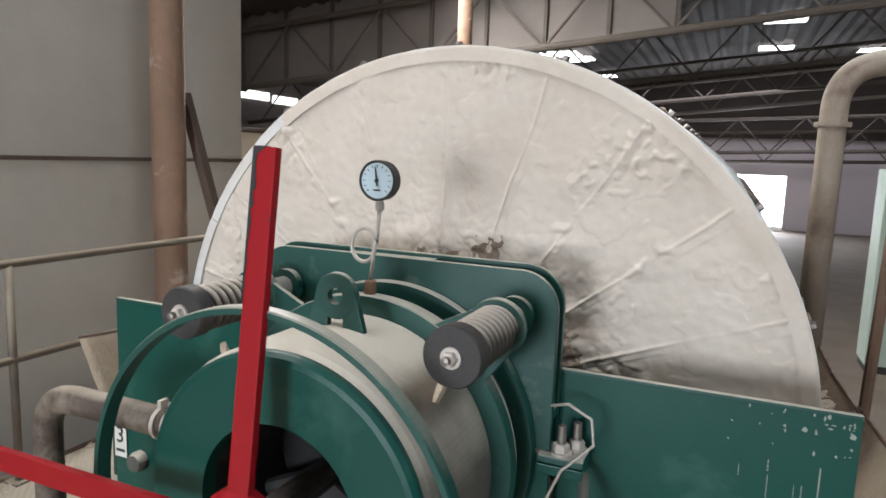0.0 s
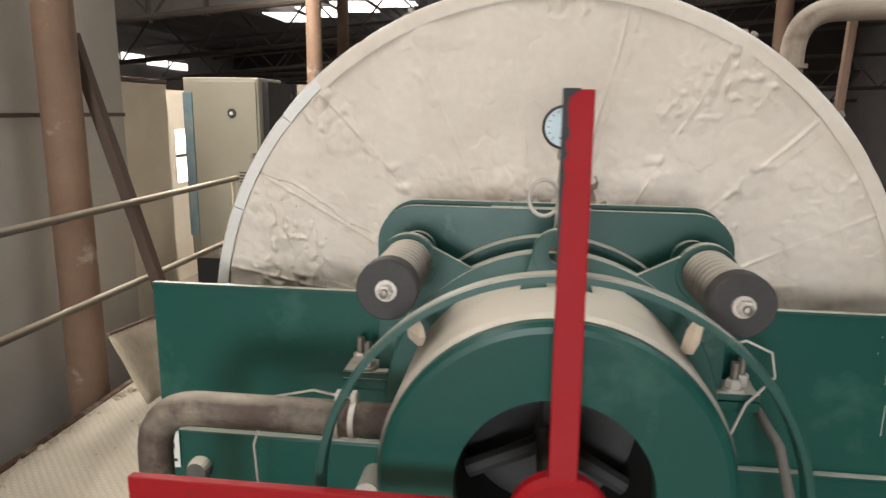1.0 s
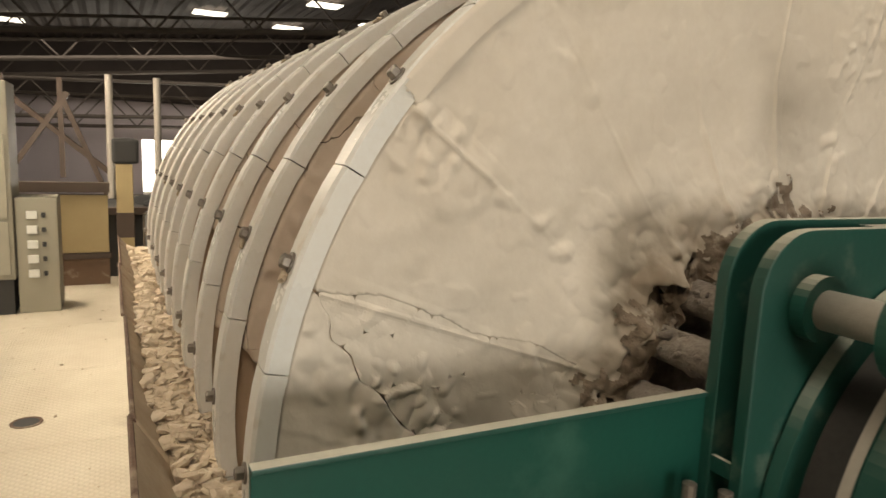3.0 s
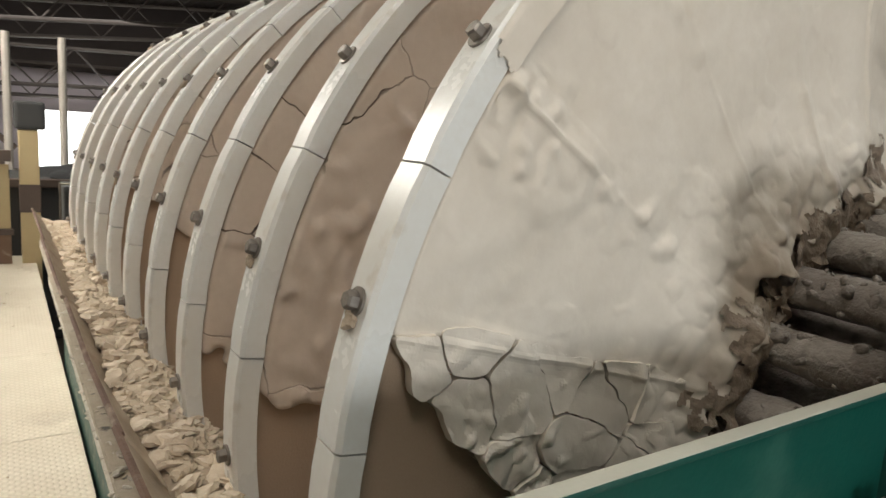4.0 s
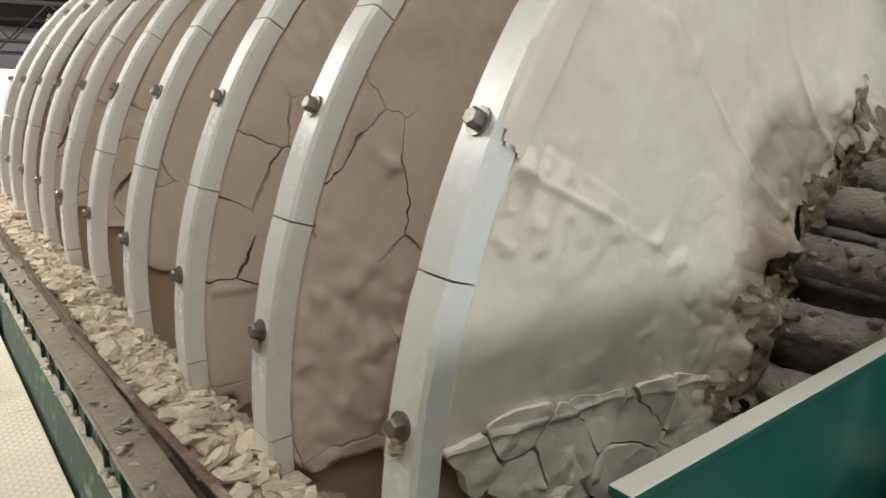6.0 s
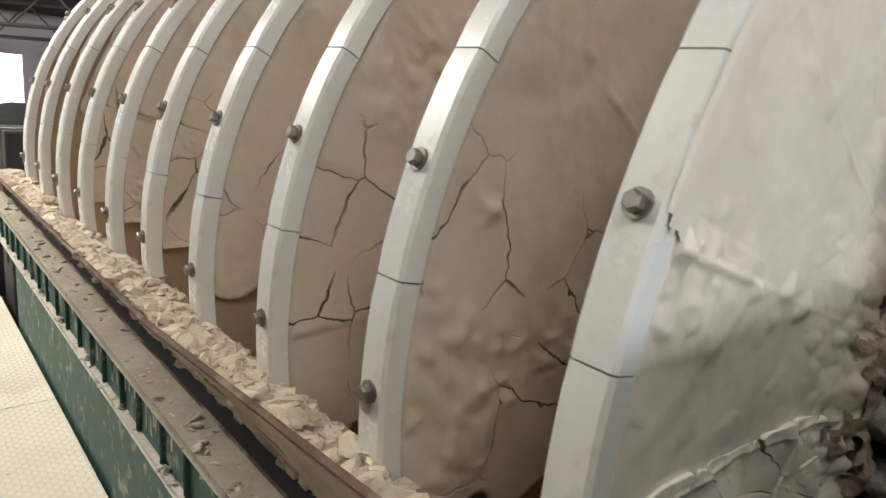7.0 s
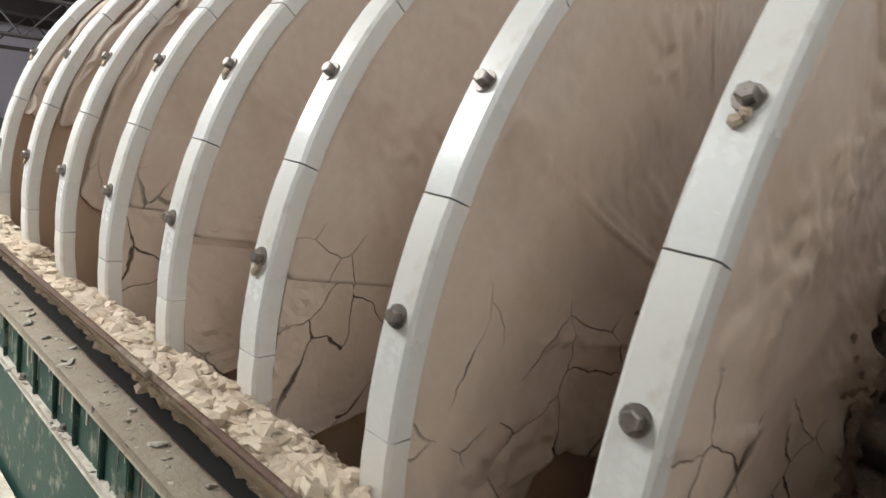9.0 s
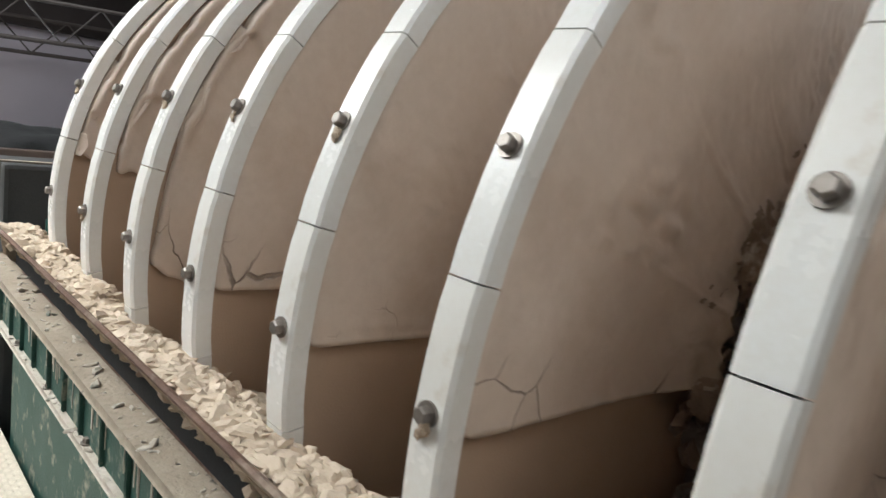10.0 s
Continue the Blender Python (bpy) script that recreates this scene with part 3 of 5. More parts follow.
def trough():
    t = thing("filter_trough", "dark green painted steel slurry trough with muddy side flanges", "trough")
    # front plate cut out around the bearing
    ol = [(-1.148, GROUND), (1.135, GROUND), (1.135, TOP), (0.452, TOP), (0.452, 0.80), (-0.452, 0.80), (-0.452, TOP), (-1.148, TOP)]
    part("front_plate", slab(ol, FRONT - 0.006, FRONT + 0.006, 0.002), GREEN, t, "glossy dark green front plate with chipped edge")
    part("top_edge", box(-1.148, -0.455, FRONT - 0.010, FRONT + 0.010, TOP - 0.002, TOP + 0.006, 0.002), GREEN_DUSTY, t)
    part("top_edge", box(0.455, 1.135, FRONT - 0.010, FRONT + 0.010, TOP - 0.002, TOP + 0.006, 0.002), GREEN_DUSTY, t)
    rng = random.Random(12)
    for i in range(34):
        x = 1.12 - 0.26 * rng.random() ** 1.7
        z = TOP - 0.01 - 0.10 * rng.random() ** 2
        w, h = 0.0015 + 0.006 * rng.random() ** 2, 0.002 + 0.009 * rng.random() ** 2
        part("paint_chip", slab([(x - w, z), (x + w * 0.4, z - h * 0.4), (x + w, z + h * 0.3), (x, z + h)], FRONT - 0.0072, FRONT - 0.0062), CHIP, t)
    for i in range(9):
        x, z = rng.uniform(0.80, 1.09), rng.uniform(0.85, 1.08)
        part("drip", box(x, x + rng.uniform(0.001, 0.003), FRONT - 0.0070, FRONT - 0.0062, z - rng.uniform(0.02, 0.12), z), CHIP, t)
    part("lower_band", box(-1.145, 1.13, FRONT - 0.03, FRONT - 0.008, 0.20, 0.712, 0.006), GREEN, t, "raised lower front panel")
    part("band_edge", box(-1.145, 1.13, FRONT - 0.035, FRONT - 0.008, 0.713, 0.720, 0.003), GREEN_DUSTY, t)
    part("rear_plate", box(-1.02, 1.02, REAR, REAR + 0.012, GROUND, 0.84, 0.002), GREEN, t)
    for s in (-1, 1):
        # side wall, rusty lip, flange with ribs, ledge and skirt
        part("side_wall", box(s * 1.105, s * 1.112, FRONT, REAR, GROUND, 0.742, 0.001), GREEN_STREAKED, t, "mud-streaked green side wall")
        # near-black colour here paints the shade under the overhanging lip
        part("lip_plate", box(s * 1.1125, s * 1.117, FRONT - 0.012, REAR, 0.655, 0.742, 0.001), DARK, t, "plate under the lip, coloured dark for the shade there")
        # brown strip added for the shadow band between lip and flange
        part("gutter", box(s * 1.1245, s * 1.153, FRONT - 0.012, REAR, 0.676, 0.690, 0.002), RUST, t, "muddy brown strip standing for the shaded gap under the lip")
        part("flange_top", box(s * 1.1535, s * 1.218, FRONT - 0.02, REAR, 0.690, 0.716, 0.005), PLATE_MUD, t, "upper flange caked with grey mud")
        part("flange_web", box(s * 1.160, s * 1.168, FRONT - 0.02, REAR, 0.502, 0.689, 0.002), GREEN_STREAKED, t, "mud-streaked green flange")
        part("ledge", box(s * 1.096, s * 1.180, FRONT - 0.02, REAR, 0.478, 0.501, 0.005), LEDGE_MUD, t, "mud-covered lower ledge")
        part("skirt", box(s * 1.086, s * 1.095, FRONT, REAR, GROUND, 0.477, 0.002), GREEN_STREAKED, t, "mud-streaked green skirt")
        rng = random.Random(40 + s)
        for k in range(24):
            y = FRONT + 0.08 + k * 0.163 + rng.uniform(-0.015, 0.015)
            part("rib", box(s * 1.1685, s * 1.176, y, y + 0.010, 0.502, 0.689, 0.002), GREEN_STREAKED, t)
        for k in range(230):
            y = rng.uniform(FRONT, REAR - 0.05)
            w, h = rng.uniform(0.002, 0.012), 0.02 + 0.14 * rng.random() ** 1.5
            part("mud_run", box(s * 1.1682, s * 1.1700, y, y + w, 0.688 - h, 0.688), LEDGE_MUD, t)
        for k in range(190):
            y, w, h = rng.uniform(FRONT, REAR - 0.05), rng.uniform(0.003, 0.02), 0.05 + 0.36 * rng.random() ** 2
            part("mud_run", box(s * 1.0953, s * 1.0972, y, y + w, 0.476 - h, 0.476), LEDGE_MUD, t)
        for k in range(10):
            y = FRONT + 0.20 + k * 0.37 + rng.uniform(0, 0.05)
            part("bolt", hexbolt(0.010, 0.016), STEEL, t, m=pose(s * 1.170, y, 0.501))
        # leaning plates along the chute, overlapping a little, their top edges rusty
        ends = (-0.385, 0.42, 1.48, 2.56, REAR)
        for n in range(4):
            y0, y1 = ends[n] - (0.02 if n else 0.0), ends[n + 1]
            off = (0.0, -0.005, 0.003, -0.004)[n]
            fb = bmesh.new()
            grid = []
            for i in range(25):
                y = y0 + (y1 - y0) * i / 24
                row = []
                for j in range(9):
                    w = j / 8
                    low = 1.152 if y < FRONT + 0.02 else 1.118
                    x = low + (lip_x(y) + off - low) * w
                    z = 0.745 + (lip_z(y) + off - 0.745) * (x - 1.118) / (lip_x(y) + off - 1.118)
                    bump = 0.006 * noise.noise(Vector((y * 7, w * 4, s + n))) * min(1.0, 4 * (1 - w))
                    row.append([fb.verts.new((s * (x + e - bump), y, z + 0.5 * bump)) for e in (0.0, 0.007)])
                grid.append(row)
            for i in range(24):
                for j in range(8):
                    for e in (0, 1):
                        fb.faces.new((grid[i][j][e], grid[i + 1][j][e], grid[i + 1][j + 1][e], grid[i][j + 1][e]))
                for j in (0, 8):
                    fb.faces.new((grid[i][j][0], grid[i + 1][j][0], grid[i + 1][j][1], grid[i][j][1]))
            for j in range(8):
                for i in (0, 24):
                    fb.faces.new((grid[i][j][0], grid[i][j + 1][0], grid[i][j + 1][1], grid[i][j][1]))
            plate = part("chute_plate", fb, CHUTE, t, "leaning rusty plate smeared with dried tan cake", smooth=True)
            pts = [(s * (lip_x(y) + off + 0.004), y, lip_z(y) + off + 0.001) for y in [y0 + (y1 - y0) * i / 24 for i in range(25)]]
            part("rusty_edge", tube(pts, 0.0062, 6), RUST, plate, "rust-brown top edge")
        # clods and scabs of dried mud along the flange and ledge
        cb = bmesh.new()
        for k in range(420):
            y, q = rng.uniform(FRONT, REAR - 0.03), 0.003 + 0.010 * rng.random() ** 3
            x, z = (rng.uniform(1.158, 1.214), 0.716) if rng.random() < 0.35 else (rng.uniform(1.170, 1.182), 0.497)
            lump(cb, (s * x, y, z + 0.2 * q), q * 0.8, q * 1.8, q * 0.5, rng)
        part("mud_scab", cb, LEDGE_MUD, t)["kind"] = "stuff"


def lump(b, c, sx, sy, sz, rng, rot=None):
    """One broken flake or clod, added to b."""
    e = rot or Euler((rng.uniform(-0.5, 0.5), rng.uniform(-0.5, 0.5), rng.uniform(0, 6.28)))
    q = e.to_matrix()
    rim = [(math.cos(i * 1.0472 + rng.uniform(-0.3, 0.3)), math.sin(i * 1.0472), rng.uniform(0.7, 1.2)) for i in range(6)]
    rings = []
    for z, w in ((-0.8, 0.8), (0.1, 1.05), (0.9, 0.72)):
        rings.append([b.verts.new(Vector(c) + q @ Vector((x * sx * w * g, y * sy * w * g, sz * (z + rng.uniform(-0.25, 0.25))))) for x, y, g in rim])
    for lo, hi in zip(rings, rings[1:]):
        for i in range(6):
            b.faces.new((lo[i], lo[(i + 1) % 6], hi[(i + 1) % 6], hi[i]))
    b.faces.new(rings[0][::-1])
    b.faces.new(rings[-1])


def spoil(s, seed):
    """Broken cake lying in the chute: an uneven bed with flakes on it."""
    rng = random.Random(seed)
    b = bmesh.new()
    rows = []
    ny, nx = 260, 12
    def foot(y):
        """How far up the leaning plates the heap reaches, as x and z."""
        w = 0.12 + 0.58 * min(1.0, max(0.0, (y + 0.15) / 0.8)) - 0.34 * min(1.0, max(0.0, (y - 1.6) / 1.2)) + 0.10 * noise.noise(Vector((0.3, y * 3.1, seed)))
        return 1.116 + (lip_x(y) - 1.116) * w, 0.745 + (lip_z(y) - 0.745) * w

    def bed_height(u, x, y):
        return (foot(y)[1] - 0.745) * max(0.0, 1 - u) ** 1.4 + 0.752 - 0.025 * u + 0.034 * math.sin(math.pi * min(1.0, 1.25 * u)) + 0.028 * noise.noise(Vector((x * 5, y * 2.6, seed))) + 0.020 * noise.noise(Vector((x * 16, y * 14, seed)))

    for i in range(ny + 1):
        y = FRONT + 0.34 + (REAR - FRONT - 0.36) * i / ny
        row = []
        for j in range(nx + 1):
            u = j / nx
            x = foot(y)[0] - (foot(y)[0] - 0.951) * u
            z = bed_height(u, x, y) if 0 < i < ny else 0.68 - 0.1 * u
            if j == 0:
                z = foot(y)[1] - 0.012
            row.append(b.verts.new((s * x, y, z)))
        rows.append(row)
    for p, q in zip(rows, rows[1:]):
        for j in range(nx):
            b.faces.new((p[j], p[j + 1], q[j + 1], q[j]))
    bed = part("cake_spoil", b, SPOIL, smooth=False)
    tagged(bed, "heap of broken dried filter cake lying in the chute", "spoil", kind="stuff")
    fb = bmesh.new()
    for i in range(17000):
        y = rng.uniform(FRONT + 0.30, REAR - 0.03)
        u = rng.betavariate(1.2, 1.2)
        x = foot(y)[0] - 0.004 - (foot(y)[0] - 0.964) * u
        z = bed_height(u, x, y)
        if rng.random() > min(1.0, 0.12 + max(0.0, y - 0.1) / 1.1):
            continue
        k = 0.003 + 0.021 * rng.random() ** 3.0
        lump(fb, (s * x, y, z + 0.25 * k), k * rng.uniform(0.8, 1.7), k * rng.uniform(0.6, 1.1), k * rng.uniform(0.22, 0.5), rng)
    for i in range(1500):
        y = rng.uniform(FRONT + 0.05, REAR - 0.05)
        u = 0.62 * rng.random() ** 1.6 * (0.6 + 0.4 * y / REAR)
        x, z = 1.118 + (lip_x(y) - 1.118) * u, 0.745 + (lip_z(y) - 0.745) * u
        k = 0.004 + 0.020 * rng.random() ** 2.5
        lump(fb, (s * (x - 0.4 * k), y, z + 0.2 * k), k * rng.uniform(0.7, 1.1), k * rng.uniform(0.9, 1.6), k * rng.uniform(0.4, 0.8), rng)
    fl = part("cake_flakes", fb, FLAKE)
    tagged(fl, "loose flakes and crumbs of pale dried cake", "flakes", kind="stuff")


def walkway_litter():
    rng = random.Random(21)
    b = bmesh.new()
    for i in range(520):
        y = rng.uniform(-1.5, 6.5)
        x = -2.40 + 0.10 * rng.random() ** 2 if rng.random() < 0.6 else rng.uniform(-2.4, -1.2)
        k = 0.003 + 0.022 * rng.random() ** 5 * (1.0 if x < -2.28 else 0.35)
        lump(b, (x, y, 0.3 * k), k * 1.3, k, k * 0.6, rng)
    tagged(part("walkway_litter", b, FLAKE), "scattered crumbs of dried cake on the walkway", "litter", kind="stuff")
    d = thing("floor_drain", "dark round drain hole let into the walkway", "drain", pose(-1.722, 2.947, 0.0))
    part("ring", lathe([(0.062, 0.001), (0.078, 0.001), (0.078, 0.004), (0.062, 0.004)], 28, "Z"), RUST, d)
    part("well", lathe([(0.001, 0.0015), (0.063, 0.0015), (0.063, 0.003), (0.001, 0.003)], 28, "Z", closed=False), DARK, d)


def plastic_scrap():
    s = thing("plastic_scrap", "scrap of white plastic caught on the muddy skirt", "scrap")
    part("film", slab([(0.0, 0.0), (0.02, 0.012), (0.03, -0.03), (0.012, -0.10), (0.002, -0.05)], -0.003, 0.003, 0.001), LABEL, s, m=pose(-1.100, 2.30, 0.30, 0, 0, -78))


trough()
plastic_scrap()
walkway_litter()
spoil(-1, 3)
spoil(1, 8)


# ---- the discs ----
def rim_mesh():
    """One of twenty rim segments, centred on the +x side; local axis y."""
    sect = [(1.062, -0.031), (1.094, -0.031), (1.100, -0.025), (1.100, 0.025), (1.094, 0.031), (1.062, 0.031)]
    b = bmesh.new()
    half, n = radians(8.93), 10
    rings = []
    for i in range(n + 1):
        t = -half + 2 * half * i / n
        sh = 0.9985 if i in (0, n) else 1.0
        rings.append([b.verts.new((r * sh * math.cos(t), y, r * sh * math.sin(t))) for r, y in sect])
    for p, q in zip(rings, rings[1:]):
        for k in range(len(sect)):
            b.faces.new((p[k], p[(k + 1) % 6], q[(k + 1) % 6], q[k]))
    b.faces.new(rings[0])
    b.faces.new(rings[-1][::-1])
    me = mesh_of("rim_segment", b, WHITE)
    for f in me.polygons:
        f.use_smooth = True
    # crisp long edges and ends, smooth only along the arc
    for e in me.edges:
        i, j = e.vertices
        if i % 6 == j % 6 or {i // 6, j // 6} in ({0}, {n}):
            e.use_edge_sharp = True
    return me


def cake_height(r, th, seed, phase, rough, r_in):
    """Thickness of the cake at radius r and angle th (degrees up from the -x side)."""
    a = radians(th)
    x, z = -r * math.cos(a), r * math.sin(a)
    h = 0.013 + 0.009 * noise.noise(Vector((x * 2.2, z * 2.2, seed))) + 0.004 * rough * noise.noise(Vector((x * 7, z * 7, seed + 3)))
    # soft blisters, patches of crumpled crust and torn skins with one sharp side
    n = noise.noise(Vector((x * 5.0, z * 5.0, seed + 9)))
    h += 0.012 * rough * min(max(0.0, n - 0.20), 0.22)
    patch = max(0.0, min(1.0, 3.2 * noise.noise(Vector((x * 3.1, z * 3.1, seed + 30))) - 0.25))
    if patch > 0:
        h += patch * rough * (0.010 * abs(noise.noise(Vector((x * 21, z * 15, seed + 21)))) + 0.011 * max(0.0, noise.noise(Vector((x * 38, z * 38, seed + 22))) - 0.1))
    skin = noise.noise(Vector((x * 3.0, z * 3.0, seed + 50))) + 0.38 * noise.noise(Vector((x * 11, z * 11, seed + 51))) + 0.2 * noise.noise(Vector((x * 31, z * 31, seed + 52)))
    h += 0.0010 * rough * min(1.0, max(0.0, (skin - 0.16) / 0.06)) + 0.0010 * rough * min(1.0, max(0.0, (-skin - 0.34) / 0.03))
    h += 0.0011 * rough * noise.noise(Vector((x * 30, z * 30, seed + 40)))
    # ridges over the seams between sectors
    d = ((th - phase + 1.6) / 18.0 + 0.5) % 1.0 - 0.5
    sec = math.floor((th - phase + 1.6) / 18.0 + 0.5)
    d += 0.03 * noise.noise(Vector((r * 5, th * 0.05, seed)))
    keep = max(0.0, 0.14 + 1.3 * noise.noise(Vector((r * 2.6, sec * 3.7, seed))))
    h += 0.0075 * rough * math.exp(-(d * r * 0.314 / 0.0045) ** 2) * min(keep + 0.08, 1.0)
    # beads of slurry dried along the seams
    bead = noise.noise(Vector((x * 26, z * 26, seed + 90))) - 0.12
    if bead > 0:
        h += 0.013 * rough * bead * math.exp(-(d * r * 0.314 / 0.030) ** 2) * max(0.0, min(1.0, 0.5 + 2.5 * noise.noise(Vector((x * 3, z * 3, seed + 91)))))
    h += 0.0030 * rough * (1 if 0 < d < 0.12 else 0) * min(keep, 1.0)
    inner = max(0.0, 1 - (r - r_in) / 0.24)
    h += inner * (0.020 + 0.016 * rough * noise.noise(Vector((x * 12, z * 12, seed + 5))) + 0.007 * rough * abs(noise.noise(Vector((x * 30, z * 30, seed + 6))))) + inner * inner * 0.03
    return h


def torn(k, r, th, seed):
    """True where the cake of disc k has already broken away."""
    th = (th + 90) % 360 - 90
    a = radians(th)
    x, z = -r * math.cos(a), r * math.sin(a)
    n = noise.noise(Vector((x * 6, z * 6, seed + 80))) + 0.5 * noise.noise(Vector((x * 17, z * 17, seed + 81)))
    if k == 0:
        return -5 < th < 33.5 - (1.06 - r) * 52 + 4 * n
    if k in (1, 2):
        return -5 < th < 22 + 7 * n - (1.06 - r) * 18
    if k == 3:
        return -5 < th < 31 + 8 * n
    if k >= 7:
        return (-10 < th < 135 and r > 1.046 + 0.010 * n) or -10 < th < (47 if k == 7 else 60) + 7 * n
    return False


def soften_edge(b, rounds=4):
    """Even out the stepped border of a sheet."""
    for n in range(rounds):
        moved = []
        for v in b.verts:
            es = [e for e in v.link_edges if e.is_boundary]
            if len(es) == 2:
                moved.append((v, 0.5 * v.co + 0.25 * (es[0].other_vert(v).co + es[1].other_vert(v).co)))
        for v, c in moved:
            v.co = c


CRUST = random.Random(61)
SEEDS = [(r + CRUST.uniform(-0.045, 0.045), th + CRUST.uniform(-2.2, 2.2)) for th in (18.5, 24.0, 29.5, 34.0) for r in (0.58, 0.70, 0.82, 0.93, 1.02)]


def slab_cell(r, th):
    """Which slab of the breaking crust on the foremost disc a point belongs to; -1 outside it."""
    a = radians(th)
    x, z = -r * math.cos(a), r * math.sin(a)
    w = noise.noise(Vector((x * 9, z * 9, 5.2)))
    if not (0.53 + 0.02 * w < r < 1.046 and 15.5 < th < 35.3 + 1.6 * w):
        return -1
    x, z = x + 0.022 * w + 0.008 * noise.noise(Vector((x * 40, z * 40, 1.7))), z + 0.022 * noise.noise(Vector((x * 9, z * 9, 9.1)))
    best, found = 9.0, -1
    for n, (sr, st) in enumerate(SEEDS):
        d = (x + sr * math.cos(radians(st))) ** 2 + (z - sr * math.sin(radians(st))) ** 2
        if d < best:
            best, found = d, n
    return found


def crust_slabs(seed, phase, rough):
    """The drying crust low on the foremost disc, cut into rigid slabs along its cracks."""
    na, nr, r_in = 1400, 150, 0.44
    cells = {}
    heights = {}
    i0, i1 = int((15.0 - phase + 1.6) * na / 360) - 2, int((38.0 - phase + 1.6) * na / 360) + 2
    at = lambda i, j: (r_in + (1.0625 - r_in) * j / nr, phase - 1.6 + i * 360.0 / na)
    for i in range(i0, i1):
        for j in range(20, nr - 1):
            r, th = at(i, j)
            c = slab_cell(r, th)
            if c >= 0 and not torn(0, r, th, seed):
                cells.setdefault(c, []).append((i, j))
    made = []
    for c in sorted(cells):
        b = bmesh.new()
        grid = {}
        for i, j in cells[c]:
            face = []
            for p, q in ((i, j), (i, j + 1), (i + 1, j + 1), (i + 1, j)):
                if (p, q) not in grid:
                    r, th = at(p, q)
                    if (p, q) not in heights:
                        heights[p, q] = cake_height(r, th, seed, phase, rough, r_in)
                    grid[p, q] = b.verts.new((-r * math.cos(radians(th)), -0.012 - heights[p, q], r * math.sin(radians(th))))
                face.append(grid[p, q])
            b.faces.new(face)
        soften_edge(b)
        ext = bmesh.ops.extrude_edge_only(b, edges=[e for e in b.edges if e.is_boundary])
        for v in ext["geom"]:
            if isinstance(v, bmesh.types.BMVert):
                v.co.y = -0.0125
        mid = sum((v.co for v in b.verts), Vector()) / len(b.verts)
        ob = part("cake_slab", b, CAKE_FRONT, m=pose(0, 0, AXIS))
        tagged(ob, "slab of white crust breaking off the foremost disc", "cake slab", group="breaking crust slabs")
        made.append((ob, mid))
    return made


def cake_face(side, seed, phase, bare, rough, na, nr, r_in=0.44, sectors=range(20), k=-1, loose=False):
    """A sheet of cake on one face, with a ragged inner edge. bare: sectors where it has dropped off."""
    b = bmesh.new()
    grid = {}
    per = na // 20
    for sec in sectors:
        if sec % 20 in bare:
            continue
        for i in range(sec * per, sec * per + per + 1):
            th = phase - 1.6 + i * 360.0 / na
            key = i % na if len(sectors) == 20 else i
            if (key, 0) in grid:
                continue
            a = radians(th)
            ri = r_in + 0.035 * noise.noise(Vector((math.cos(a) * 7, math.sin(a) * 7, seed))) + 0.02 * noise.noise(Vector((math.cos(a) * 21, math.sin(a) * 21, seed)))
            for j in range(nr + 1):
                r = ri + (1.0625 - ri) * j / nr
                h = cake_height(r, th, seed, phase, rough, r_in) if 0 < j < nr else (0.004 if j == 0 else 0.006)
                if k >= 7 and 0 < j < nr:
                    wave = 3.5 * noise.noise(Vector((r * 9, k, 4.5))) + 2.0 * noise.noise(Vector((r * 26, k, 8.5)))
                    above = min(1.0, max(0.0, (th - (84, 72, 66)[k - 7] - wave) / 0.8))
                    h = 0.010 + 0.4 * h + above * (0.014 + 0.5 * h) + 0.014 * math.exp(-((1.044 - r) / 0.016) ** 2) * (0.5 + 0.9 * noise.noise(Vector((th * 0.12, k, 2.5))))
                grid[key, j] = b.verts.new((-r * math.cos(a), side * (0.012 + h), r * math.sin(a)))
        for i in range(sec * per, sec * per + per):
            p, q = (i % na, (i + 1) % na) if len(sectors) == 20 else (i, i + 1)
            for j in range(nr):
                if k == 0 and not loose and slab_cell(r_in + (1.0625 - r_in) * j / nr, phase - 1.6 + i * 360.0 / na) >= 0:
                    continue
                if k >= 0 and torn(k, r_in + (1.0625 - r_in) * j / nr, phase - 1.6 + i * 360.0 / na, seed) != loose:
                    continue
                b.faces.new((grid[p, j], grid[p, j + 1], grid[q, j + 1], grid[q, j]))
    for v in [v for v in b.verts if not v.link_faces]:
        b.verts.remove(v)
    # a torn edge where the sheet ends
    soften_edge(b)
    edge = [e for e in b.edges if e.is_boundary]
    ext = bmesh.ops.extrude_edge_only(b, edges=edge)
    for v in ext["geom"]:
        if isinstance(v, bmesh.types.BMVert):
            v.co.y = side * 0.010
    return b


